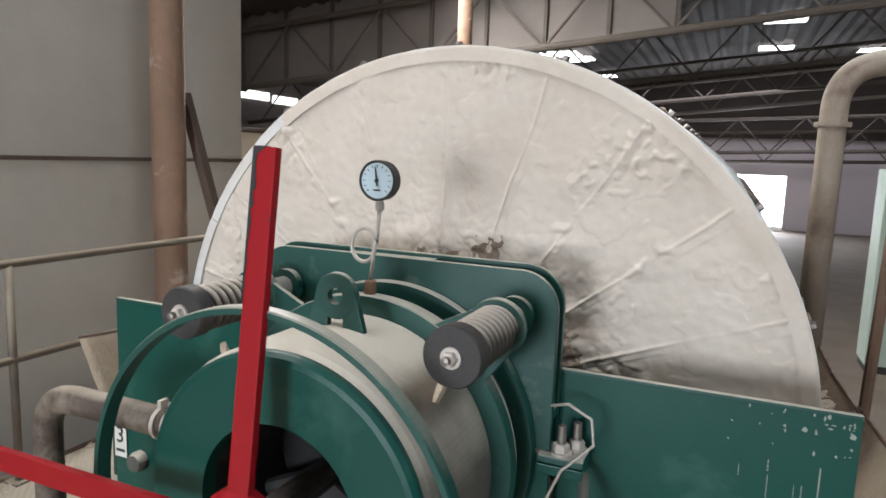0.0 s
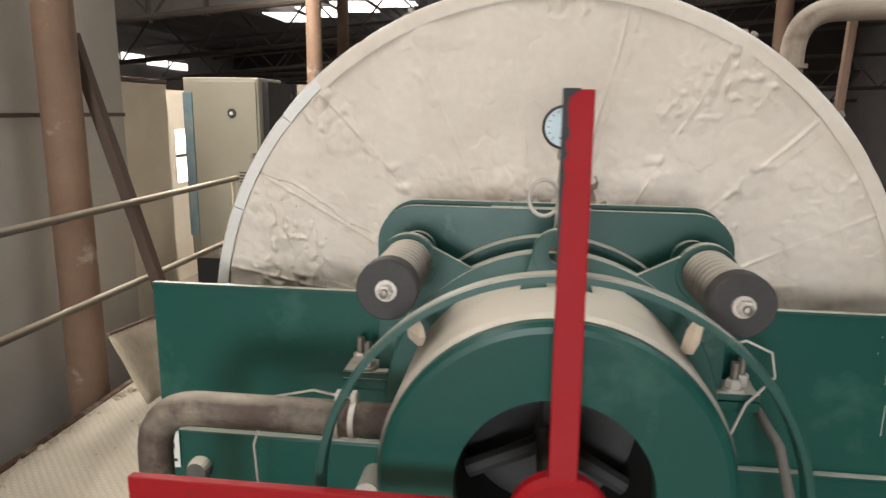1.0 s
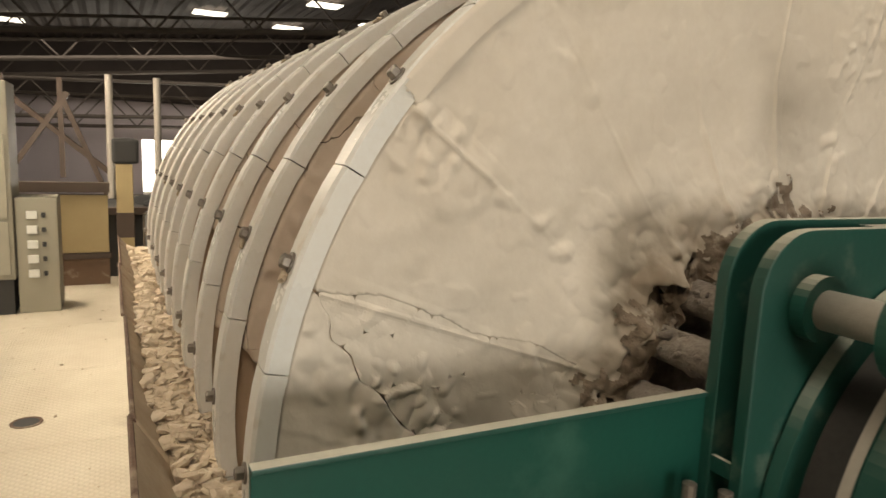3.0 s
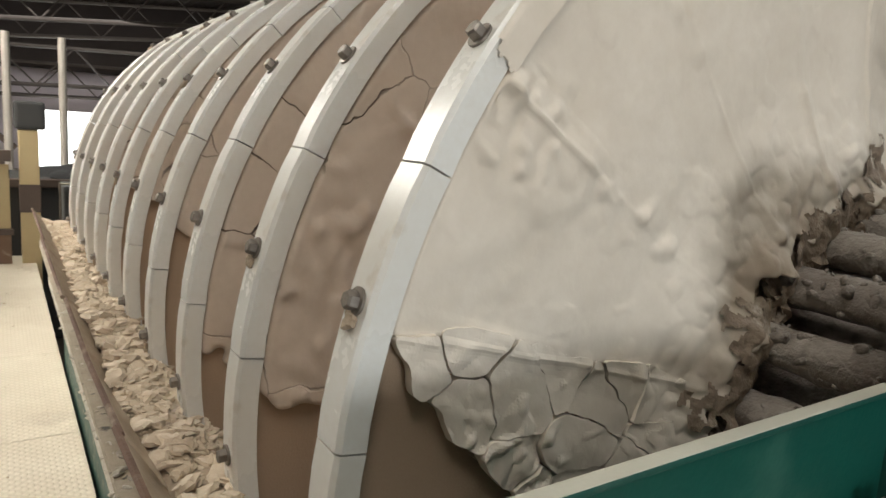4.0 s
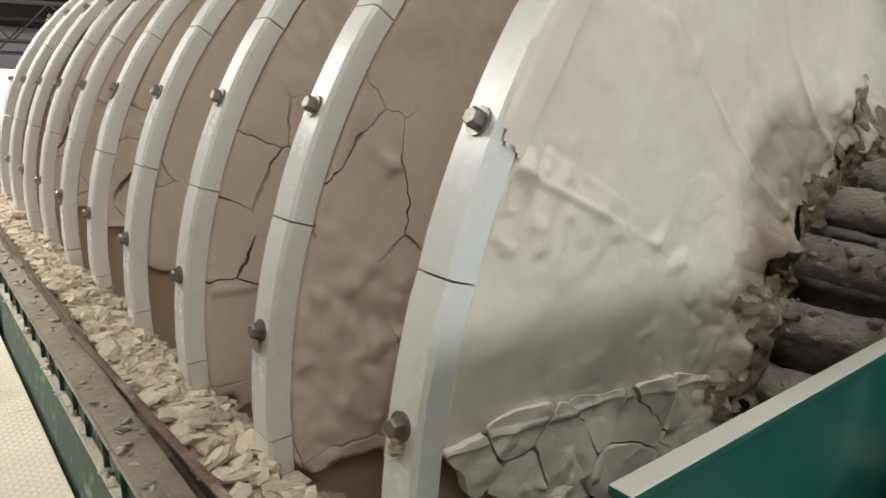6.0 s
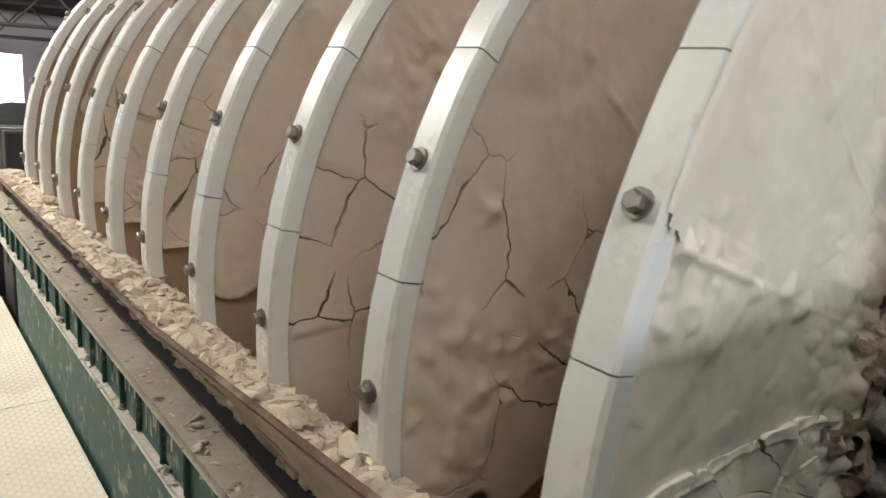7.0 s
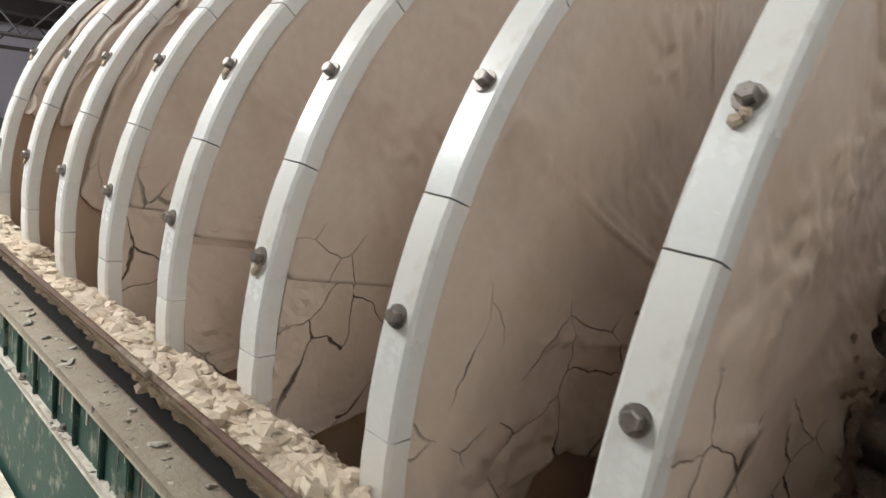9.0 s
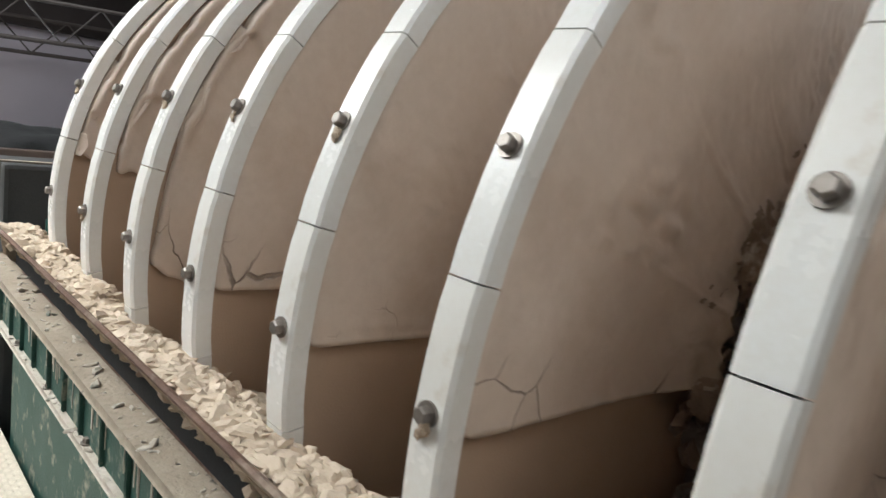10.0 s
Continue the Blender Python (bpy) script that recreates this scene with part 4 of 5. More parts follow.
def hub_splash(seed, phase, rough, r_in=0.40):
    """Torn patches of brown mud over the inner edge of the cake."""
    b = bmesh.new()
    na, nr = 700, 40
    grid = {}
    for i in range(na):
        th = 360.0 * i / na
        a = radians(th)
        for j in range(nr + 1):
            r = r_in + 0.20 * j / nr
            x, z = -r * math.cos(a), r * math.sin(a)
            h = cake_height(max(r, 0.44), th, seed, phase, rough, 0.44) + 0.003 + 0.012 * max(0.0, noise.noise(Vector((x * 17, z * 17, seed + 60)))) + 0.006 * noise.noise(Vector((x * 50, z * 50, seed)))
            grid[i, j] = (Vector((x, -0.012 - h, z)), 0.9 * noise.noise(Vector((x * 9, z * 9, seed + 70))) + 0.25 * noise.noise(Vector((math.cos(a) * 30, math.sin(a) * 30, seed + r * 8))) + 0.55 * noise.noise(Vector((x * 45, z * 45, seed + 71))) + 0.44 - 1.5 * j / nr)
    made = {}

    def vert(k):
        if k not in made:
            made[k] = b.verts.new(grid[k][0])
        return made[k]

    for i in range(na):
        for j in range(nr):
            keys = ((i, j), (i, j + 1), ((i + 1) % na, j + 1), ((i + 1) % na, j))
            if sum(grid[k][1] for k in keys) > 0:
                b.faces.new([vert(k) for k in keys])
    return b


def hub_clods(seed, side, count=150):
    rng = random.Random(seed)
    b = bmesh.new()
    for i in range(count):
        a, r = rng.uniform(0, 6.283), 0.37 + 0.09 * rng.random() ** 1.3
        k = rng.uniform(0.008, 0.024)
        y = 0.03 + 0.045 * max(0.0, 1 - (r - 0.38) / 0.12)
        lump(b, (r * math.cos(a), side * rng.uniform(0.4, 1.0) * y, r * math.sin(a)), k * 1.4, k * 0.6, k * 1.4, rng, Euler((rng.uniform(-0.6, 0.6), rng.uniform(0, 6), rng.uniform(-0.6, 0.6))))
    return b


def rim_smear():
    """Thin skin of cake over the front of the rim, ragged, over the upper part of the turn."""
    b = bmesh.new()
    made = {}
    na, nr = 900, 8

    def vert(i, j):
        if (i, j) not in made:
            th = 20 + 200.0 * i / na
            a, r = radians(th), 1.052 + 0.0445 * j / nr
            y = -0.0315 - 0.0035 - 0.003 * noise.noise(Vector((math.cos(a) * 14, math.sin(a) * 14, r * 20))) + (0.004 if j == nr else 0.0)
            made[i, j] = b.verts.new((-r * math.cos(a), y, r * math.sin(a)))
        return made[i, j]

    for i in range(na):
        th = 20 + 200.0 * i / na
        a = radians(th)
        cover = min(1.0, (th - 44) / 14) + 0.9 * noise.noise(Vector((math.cos(a) * 6, math.sin(a) * 6, 3.3)))
        for j in range(nr):
            if cover + 0.5 * noise.noise(Vector((math.cos(a) * 30, math.sin(a) * 30, j * 0.3))) - 0.03 * j > 0.1:
                b.faces.new((vert(i, j), vert(i, j + 1), vert(i + 1, j + 1), vert(i + 1, j)))
    return b


RIM = rim_mesh()
BOLT = mesh_of("rim_bolt", hexbolt(0.0120, 0.018, 1.45), STEEL)
CORE = mesh_of("cloth_core", lathe([(0.33, -0.011), (1.066, -0.011), (1.066, 0.011), (0.33, 0.011)], 96), CLOTH)


def filter_disc(k):
    phase = 17.85 - 0.10 * k
    d = thing("filter_disc", ("foremost filter disc covered in lumpy white cake, white segmented rim" if k == 0 else
                              "slowly turning filter disc with cracked tan cake and white segmented rim"), "filter disc",
              pose(0, k * PITCH, AXIS), group="filter discs on the shaft")
    part("cloth_core", CORE, None, d, "brown filter cloth")
    # angles run from the -x side upwards, so local angle = 180 - angle
    for i in range(20):
        ang = 180 - (phase + 18 * i)
        part("rim_segment", RIM, None, d, m=pose(0, 0, 0, 0, -ang, 0))
        rad = radians(ang)
        part("bolt", BOLT, None, d, m=pose(1.099 * math.cos(rad), 0, 1.099 * math.sin(rad), 0, 90 - ang, 0))
    part("cake_sheet", cake_face(-1, 11 + 7 * k, phase, BARE.get(k, ()), 1.4 if k == 0 else 1.25, 1400 if k == 0 else 700, 150 if k == 0 else 70, k=k),
         CAKE_FRONT if k == 0 else CAKE, d, smooth=True)
    part("cake_sheet", cake_face(1, 14 + 7 * k, phase, (), 0.7, 180, 16), CAKE, d, smooth=True)
    part("mud_splash", hub_splash(11 + 7 * k, phase, 1.4 if k == 0 else 1.25), MUD, d, "torn brown mud round the hub", smooth=True)
    part("hub_mud", hub_clods(5 + k, -1, 700 if k == 0 else 150), MUD, d, "lumpy brown mud round the hub")["kind"] = "stuff"
    rng = random.Random(900 + k)
    for i in range(20):
        if rng.random() < 0.4:
            # a drop of cake dried on and below a bolt
            rad = radians(180 - (phase + 18 * i))
            cb = bmesh.new()
            for q in range(3):
                g = rng.uniform(0.006, 0.011)
                lump(cb, (-0.006 + 0.006 * q, rng.uniform(-0.008, 0.008), 0.004), g, g * 0.9, g * 0.45, rng)
            part("cake_scrap", cb, SPOIL, d, m=pose(1.1 * math.cos(rad + 0.020), 0.0, 1.1 * math.sin(rad + 0.020), 0, 90 - math.degrees(rad + 0.020), 0))
    if k == 0:
        part("rim_smear", rim_smear(), CAKE_FRONT, d, "skin of white cake spread over the rim", smooth=True)
    if k >= 7:
        # strips of cake curling off the cloth beside the rim
        rng = random.Random(300 + k)
        for i in range(3):
            sb = bmesh.new()
            a0, ln, wd, cl = rng.uniform(56, 112), rng.uniform(4.0, 12.0), rng.uniform(0.02, 0.045), rng.uniform(0.010, 0.030)
            rows = []
            for p in range(13):
                th = radians(a0 + ln * p / 12)
                w = wd * (0.55 + 0.45 * math.sin(math.pi * p / 12)) * (1 + 0.25 * noise.noise(Vector((p * 0.23 + 0.5, i * 1.7 + 0.3, k + 0.5))))
                row = []
                for q in range(6):
                    r, y = 1.058 - w * q / 5, -0.026 - cl * (q / 5) ** 2 * (0.8 + 0.5 * noise.noise(Vector((p * 0.19 + 0.4, 0.3, i + 9.5))))
                    row.append([sb.verts.new((-r * math.cos(th), y + e, r * math.sin(th))) for e in (0.0, 0.009)])
                rows.append(row)
            for p in range(12):
                for q in range(5):
                    for e in (0, 1):
                        sb.faces.new((rows[p][q][e], rows[p + 1][q][e], rows[p + 1][q + 1][e], rows[p][q + 1][e]))
                for q in (0, 5):
                    sb.faces.new((rows[p][q][0], rows[p + 1][q][0], rows[p + 1][q][1], rows[p][q][1]))
            for q in range(5):
                for p in (0, 12):
                    sb.faces.new((rows[p][q][0], rows[p][q + 1][0], rows[p][q + 1][1], rows[p][q][1]))
            part("cake_strip", sb, CAKE, d, "strip of cake curling off the cloth", smooth=True)
    return d


# sectors that have shed their cake; three more sheets drop near the end
BARE = {1: (18, 19), 2: (18, 19), 3: (18, 19), 4: (0, 1, 18, 19), 5: (0, 1, 18, 19), 6: (0, 1, 18, 19), 7: (0, 18, 19), 8: (0, 18, 19), 9: (0, 18, 19)}
DROPS = {6: 9.0, 5: 9.3, 4: 9.45}
DISC_OBJECTS = [filter_disc(k) for k in range(DISCS)]


def loose_sheet(k, seed):
    """The sheet of one sector that comes away: cut into four slabs at cracks; each slab is a thing."""
    made = []
    for n, (j0, j1) in enumerate(((0, 9), (9, 18), (18, 27), (27, 36))):
        b = bmesh.new()
        grid = {}
        phase = 17.85 - 0.10 * k
        for i in range(21):
            th = phase - 1.6 + 18.0 + 18.0 * i / 20
            a = radians(th)
            for j in range(j0, j1 + 1):
                w = 0.6 * noise.noise(Vector((i * 0.35, j0 if j == j0 else j1, seed))) if j in (9, 18, 27) else 0
                r = 0.47 + (1.0605 - 0.47) * (j + w * 2) / 36
                h = cake_height(r, th, seed, phase, 1.25, 0.44)
                for q, y in ((0, -0.0125), (1, -0.012 - h)):
                    grid[i, j, q] = b.verts.new((-r * math.cos(a), y, r * math.sin(a)))
        for i in range(20):
            for j in range(j0, j1):
                for q in (0, 1):
                    b.faces.new((grid[i, j, q], grid[i + 1, j, q], grid[i + 1, j + 1, q], grid[i, j + 1, q]))
            for j in (j0, j1):
                b.faces.new((grid[i, j, 0], grid[i + 1, j, 0], grid[i + 1, j, 1], grid[i, j, 1]))
        for j in range(j0, j1):
            for i in (0, 20):
                b.faces.new((grid[i, j, 0], grid[i, j + 1, 0], grid[i, j + 1, 1], grid[i, j, 1]))
        ob = part("cake_slab", b, CAKE, m=pose(0, k * PITCH, AXIS))
        tagged(ob, "slab of tan cake peeling off the filter cloth", "cake slab", group="peeling cake slabs")
        made.append(ob)
    return made


FLAP = tagged(part("cake_slab", cake_face(-1, 11, 17.85, (), 1.4, 1400, 150, k=0, loose=True, sectors=[-2, -1, 0]), CAKE_FRONT, m=pose(0, 0, AXIS), smooth=True),
              "slab of white cake peeling off the foremost disc", "cake slab", group="peeling cake slabs")
CRUST_SLABS = crust_slabs(11, 17.85, 1.4)
SLABS = {k: loose_sheet(k, 11 + 7 * k) for k in DROPS}


def shaft():
    s = thing("filter_shaft", "hollow shaft ringed by muddy filtrate pipes", "shaft", pose(0, 0, AXIS))
    part("core_tube", lathe([(0.285, -0.42), (0.285, REAR - 0.1)], 40, closed=False), MUD_PIPE, s, smooth=True)
    for i in range(20):
        a = radians(18 * i + 4)
        pts = [(0.375 * math.cos(a), -0.40 + 0.025 * j, 0.375 * math.sin(a)) for j in range(161)]
        b = tube(pts, 0.036, 12)
        for v in b.verts:
            n = noise.noise(Vector((v.co.x * 22 + i, v.co.y * 22, v.co.z * 22)))
            c = Vector((0.375 * math.cos(a), v.co.y, 0.375 * math.sin(a)))
            crust = max(0.0, noise.noise(Vector((v.co.x * 55 + i, v.co.y * 40, v.co.z * 55))))
            v.co = c + (v.co - c) * (1 + 0.16 * n + 0.30 * crust)
        part("filtrate_pipe", b, MUD_PIPE, s, smooth=True)
    rng = random.Random(77)
    cb = bmesh.new()
    for i in range(3600):
        a, e = radians(18 * rng.randrange(20) + 4), rng.uniform(-1.5, 1.5)
        q = 0.003 + 0.010 * rng.random() ** 2.2
        y = -0.36 + 3.8 * rng.random() ** 1.6
        r, t = 0.375 + 0.036 * math.cos(e), 0.036 * math.sin(e)
        lump(cb, (r * math.cos(a) - t * math.sin(a), y, r * math.sin(a) + t * math.cos(a)), q, q * 1.7, q * 0.8, rng, Euler((rng.uniform(0, 6), rng.uniform(0, 6), rng.uniform(-0.4, 0.4))))
    part("mud_crust", cb, MUD_PIPE, s, "crust of grey mud on the pipes", smooth=True)["kind"] = "stuff"
    return s


SHAFT = shaft()


# ---- bearing and valve head ----
def rounded_cap(hw, z0, z1, r, n=10):
    out = [(hw, z0)]
    for cx, a0 in ((hw - r, 0), (-hw + r, 90)):
        for i in range(n + 1):
            a = radians(a0 + 90 * i / n)
            out.append((cx + r * math.cos(a), z1 - r + r * math.sin(a)))
    return out + [(-hw, z0)]


def bearing():
    b = thing("bearing_housing", "green painted split bearing housing with studs", "bearing housing")
    part("front_cap_plate", slab(rounded_cap(0.455, 0.975, 1.432, 0.10), -0.400, -0.378, 0.003), GREEN_DUSTY, b, "rounded green cap plate")
    part("rear_cap_plate", slab(rounded_cap(0.455, 0.975, 1.440, 0.10), -0.340, -0.318, 0.003), GREEN_DUSTY, b, "rounded green cap plate")
    for s in (-1, 1):
        part("spacer", box(s * 0.445, s * 0.453, -0.377, -0.341, 1.05, 1.075), GREEN_DUSTY, b)
        part("split_flange", box(s * 0.43, s * 0.545, -0.43, -0.33, 0.955, 0.974, 0.003), GREEN_DUSTY, b)
        part("lower_flange", box(s * 0.43, s * 0.545, -0.43, -0.33, 0.925, 0.952, 0.003), GREEN, b)
        for dx, y in ((0.485, -0.40), (0.515, -0.36)):
            part("stud", lathe([(0.001, 0), (0.011, 0), (0.011, 0.075), (0.001, 0.078)], 10, "Z", closed=False), STEEL, b, m=pose(s * dx, y, 0.974))
            part("nut", hexbolt(0.021, 0.03, 1.3), TUBE, b, m=pose(s * dx, y, 0.974))
    part("lower_plate", slab([(-0.455, 0.30), (0.455, 0.30), (0.455, 0.955), (-0.455, 0.955)], -0.400, -0.378, 0.003), GREEN, b)
    part("spacer", box(-0.16, 0.10, -0.377, -0.341, 1.415, 1.43), GREEN_DUSTY, b)


def valve_head():
    v = thing("valve_head", "green control valve head of the filter with a dusty drum", "valve head", pose(0, 0, AXIS))
    part("neck_flange", lathe([(0.30, -0.425), (0.415, -0.425), (0.42, -0.405), (0.415, -0.401), (0.30, -0.401)], 150), GREEN_DUSTY, v, "dark flange ring", smooth=False)
    part("neck", lathe([(0.30, -0.42), (0.372, -0.43), (0.372, -0.50), (0.30, -0.50)], 150), RUBBER, v, "black seal ring")
    part("wear_plate", lathe([(0.30, -0.495), (0.398, -0.495), (0.398, -0.512), (0.30, -0.512)], 150), TUBE, v, "pale wear plate")
    part("rear_flange", lathe([(0.30, -0.515), (0.402, -0.515), (0.405, -0.52), (0.405, -0.556), (0.402, -0.56), (0.30, -0.56)], 150), GREEN_DUSTY, v, "green flange with dust on top")
    part("drum", lathe([(0.30, -0.55), (0.356, -0.562), (0.356, -0.88), (0.349, -0.897), (0.30, -0.897)], 150), DUST_SHADE_DRUM, v, "drum under a coat of pale dust")
    part("hoop", lathe([(0.440, -0.952), (0.452, -0.952), (0.455, -0.956), (0.455, -0.984), (0.452, -0.988), (0.440, -0.988)], 180), GREEN_DUSTY, v, "thin green hoop round the valve")
    for a in (232, 308):
        x, z = math.cos(radians(a)), math.sin(radians(a))
        part("hoop_stay", tube([(0.32 * x, -0.91, 0.32 * z), (0.445 * x, -0.97, 0.445 * z)], 0.012, 8), GREEN, v)
    part("front_ring", lathe([(0.195, -0.88), (0.195, -0.922), (0.328, -0.925), (0.340, -0.922), (0.348, -0.913), (0.348, -0.896), (0.30, -0.896)], 150), GREEN, v, "broad green front ring")
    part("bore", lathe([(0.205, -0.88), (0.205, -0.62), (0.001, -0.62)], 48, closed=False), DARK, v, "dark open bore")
    part("inner_rod", tube([(0, -0.64, 0), (0, -0.95, 0)], 0.03, 12), STEEL, v)
    for a in (205, 330, 90):
        x, z = 0.2 * math.cos(radians(a)), 0.2 * math.sin(radians(a))
        part("bore_web", tube([(x, -0.70, z), (0, -0.70, 0)], 0.022, 8), DARK, v)
    # lifting eye
    eye = lathe([(0.020, -0.70), (0.052, -0.70), (0.055, -0.698), (0.055, -0.682), (0.052, -0.68), (0.020, -0.68)], 28)
    for w in eye.verts:
        w.co.z += 0.428
    part("lifting_eye", eye, GREEN_DUSTY, v)
    for e in (-1, 1):
        part("eye_leg", slab([(e * 0.020, 0.345), (e * 0.078, 0.345), (e * 0.0545, 0.430), (e * 0.022, 0.415)], -0.699, -0.681, 0.002), GREEN_DUSTY, v)
    # lugs, springs, rods
    for s in (-1, 1):
        x, z = s * 0.347, 0.367
        lug = thing_part("lug", v)
        part("lug_ring", lathe([(0.036, -0.56), (0.068, -0.56), (0.070, -0.558), (0.070, -0.537), (0.036, -0.537)], 32), GREEN_DUSTY, lug, m=pose(x, 0, z))
        web = slab([(s * 0.17, 0.345), (s * 0.30, 0.20), (s * 0.395, 0.322), (s * 0.315, 0.418)], -0.557, -0.540, 0.002)
        part("lug_web", web, GREEN_DUSTY, lug)
        sp = thing_part("spring_set", v)
        part("rod_sleeve", lathe([(0.001, -0.40), (0.030, -0.40), (0.030, -0.80), (0.001, -0.80)], 24, closed=False), TUBE, sp, m=pose(x, 0, z), smooth=True)
        part("collar", lathe([(0.02, -0.402), (0.050, -0.402), (0.050, -0.425), (0.02, -0.425)], 28), GREEN_DUSTY, sp, m=pose(x, 0, z))
        part("spring", helix(0.049, -0.565, -0.775, 8.0, 0.0095), SPRING, sp, m=pose(x, 0, z), smooth=True)
        part("cap", lathe([(0.001, -0.776), (0.060, -0.776), (0.064, -0.780), (0.064, -0.818), (0.061, -0.823), (0.001, -0.823)], 40, closed=False), RUBBER, sp, "black rubber end cap", m=pose(x, 0, z))
        part("nut", hexbolt(0.016, 0.022, 1.4), TUBE, sp, m=pose(x, -0.823, z, 90, 0, 0))
        part("rod_end", lathe([(0.001, 0), (0.009, 0), (0.009, 0.034), (0.001, 0.036)], 10, "Z", closed=False), STEEL, sp, m=pose(x, -0.823, z, 90, 0, 0))
    # broken tags of dried cake on the drum
    rng = random.Random(4)
    for x, z in ((-0.30, 0.245), (0.285, 0.262)):
        b = bmesh.new()
        lump(b, (x, -0.72, z), 0.03, 0.012, 0.035, rng)
        part("cake_scrap", b, FLAKE, v)


def thing_part(name, parent):
    ob = new(name)
    ob.parent = parent
    return ob


def red_handle():
    h = thing("cross_handle", "red painted flat-bar cross handle on a round hub", "handle", pose(0.006, -1.04, 0.968))
    part("hub", lathe([(0.001, 0.03), (0.080, 0.03), (0.092, 0.022), (0.092, 0.0), (0.080, -0.014), (0.001, -0.014)], 40, closed=False), RED, h)
    part("hub_bolt", hexbolt(0.018, 0.02), RED, h, m=pose(0, -0.014, 0, 90, 0, 0))
    part("hub_shaft", tube([(0, 0.03, 0), (0, 0.34, 0)], 0.03, 14), STEEL, h)
    # bar leaning back towards the machine, worn black along one edge
    bar = part("arm", box(-0.024, 0.026, -0.016, 0.004, 0.0, 0.750, 0.003), RED, h, m=pose(0, 0, 0, -7.3, 0, 0))
    rng = random.Random(9)
    left = [(-0.0262, 0.45)]
    for i in range(28):
        z = 0.455 + 0.0104 * i
        left.append((-0.0205 + 0.013 * max(0.0, i - 6) / 22 * rng.uniform(0.35, 1.0) - 0.004 * rng.random(), z))
    left += [(0.004, 0.7515), (-0.0262, 0.7515)]
    part("worn_edge", slab(left, -0.0172, 0.003), INK, bar, "paint worn to black metal")
    part("arm", box(-0.80, -0.02, -0.012, 0.008, -0.022, 0.030, 0.003), RED, h)


def gauge():
    g = thing("pressure_gauge", "round pressure gauge with pale dial on a looped tube", "gauge", pose(0.010, -0.525, 1.642))
    part("case", lathe([(0.001, 0.032), (0.046, 0.032), (0.050, 0.026), (0.051, -0.006), (0.047, -0.010), (0.044, -0.004), (0.001, -0.002)], 48, closed=False), RUBBER, g, "black gauge case", smooth=False)
    part("dial", lathe([(0.001, -0.0045), (0.0445, -0.0045), (0.0445, -0.003), (0.001, -0.003)], 40, closed=False), DIAL, g, "pale blue dial")
    for i in range(13):
        a = radians(225 - 270 * i / 12)
        part("mark", box(-0.0008, 0.0008, -0.0062, -0.0052, 0.033, 0.039), INK, g, m=pose(0, 0, 0, 0, 90 - math.degrees(a), 0))
    part("needle", slab([(-0.0025, -0.014), (0.0025, -0.014), (0.0008, 0.034), (-0.0008, 0.034)], -0.0095, -0.0075), INK, g, m=pose(0, 0, 0, 0, -8, 0))
    part("pivot", lathe([(0.001, -0.011), (0.005, -0.011), (0.005, -0.006), (0.001, -0.006)], 12, closed=False), INK, g)
    part("lettering_bar", box(-0.010, 0.010, -0.0062, -0.0052, -0.026, -0.022), INK, g)
    part("stem", lathe([(0.011, -0.076), (0.013, -0.066), (0.011, -0.056), (0.009, -0.046)], 8, "Z", closed=False), TUBE, g, m=pose(0, 0.012, 0))
    pts = [(0, 0.012, -0.074), (-0.004, 0.012, -0.12), (-0.008, 0.010, -0.165)]
    for i in range(25):
        a = radians(20 + 360 * i / 24)
        pts.append((-0.038 + 0.036 * math.cos(a), 0.010 - 0.0006 * i, -0.165 + 0.043 * math.sin(a)))
    pts += [(-0.006, -0.006, -0.20), (-0.010, -0.010, -0.255)]
    part("siphon_tube", tube(pts, 0.0052, 10), TUBE, g, "pale looped siphon tube", smooth=True)
    part("socket", lathe([(0.010, -0.292), (0.016, -0.288), (0.016, -0.255), (0.008, -0.250)], 8, "Z", closed=False), BRASS, g, m=pose(-0.010, -0.010, 0))


def drain_pipe():
    p = thing("drain_pipe", "mud-crusted steel pipe bending down beside the valve", "pipe")
    part("pipe", tube(bend((-0.345, -0.77, 1.005), (-0.905, -0.77, 1.005), (-0.905, -0.77, GROUND), 0.12, 12), 0.039, 20), PIPE, p, smooth=True)
    for x in (-0.43, -0.465):
        part("hose_clamp", lathe([(0.040, -0.006), (0.044, -0.006), (0.044, 0.006), (0.040, 0.006)], 24, "X"), TUBE, p, m=pose(x, -0.77, 1.005))
        part("clamp_screw", box(-0.006, 0.006, -0.014, 0.014, 0.043, 0.062, 0.002), TUBE, p, m=pose(x, -0.77, 1.005))


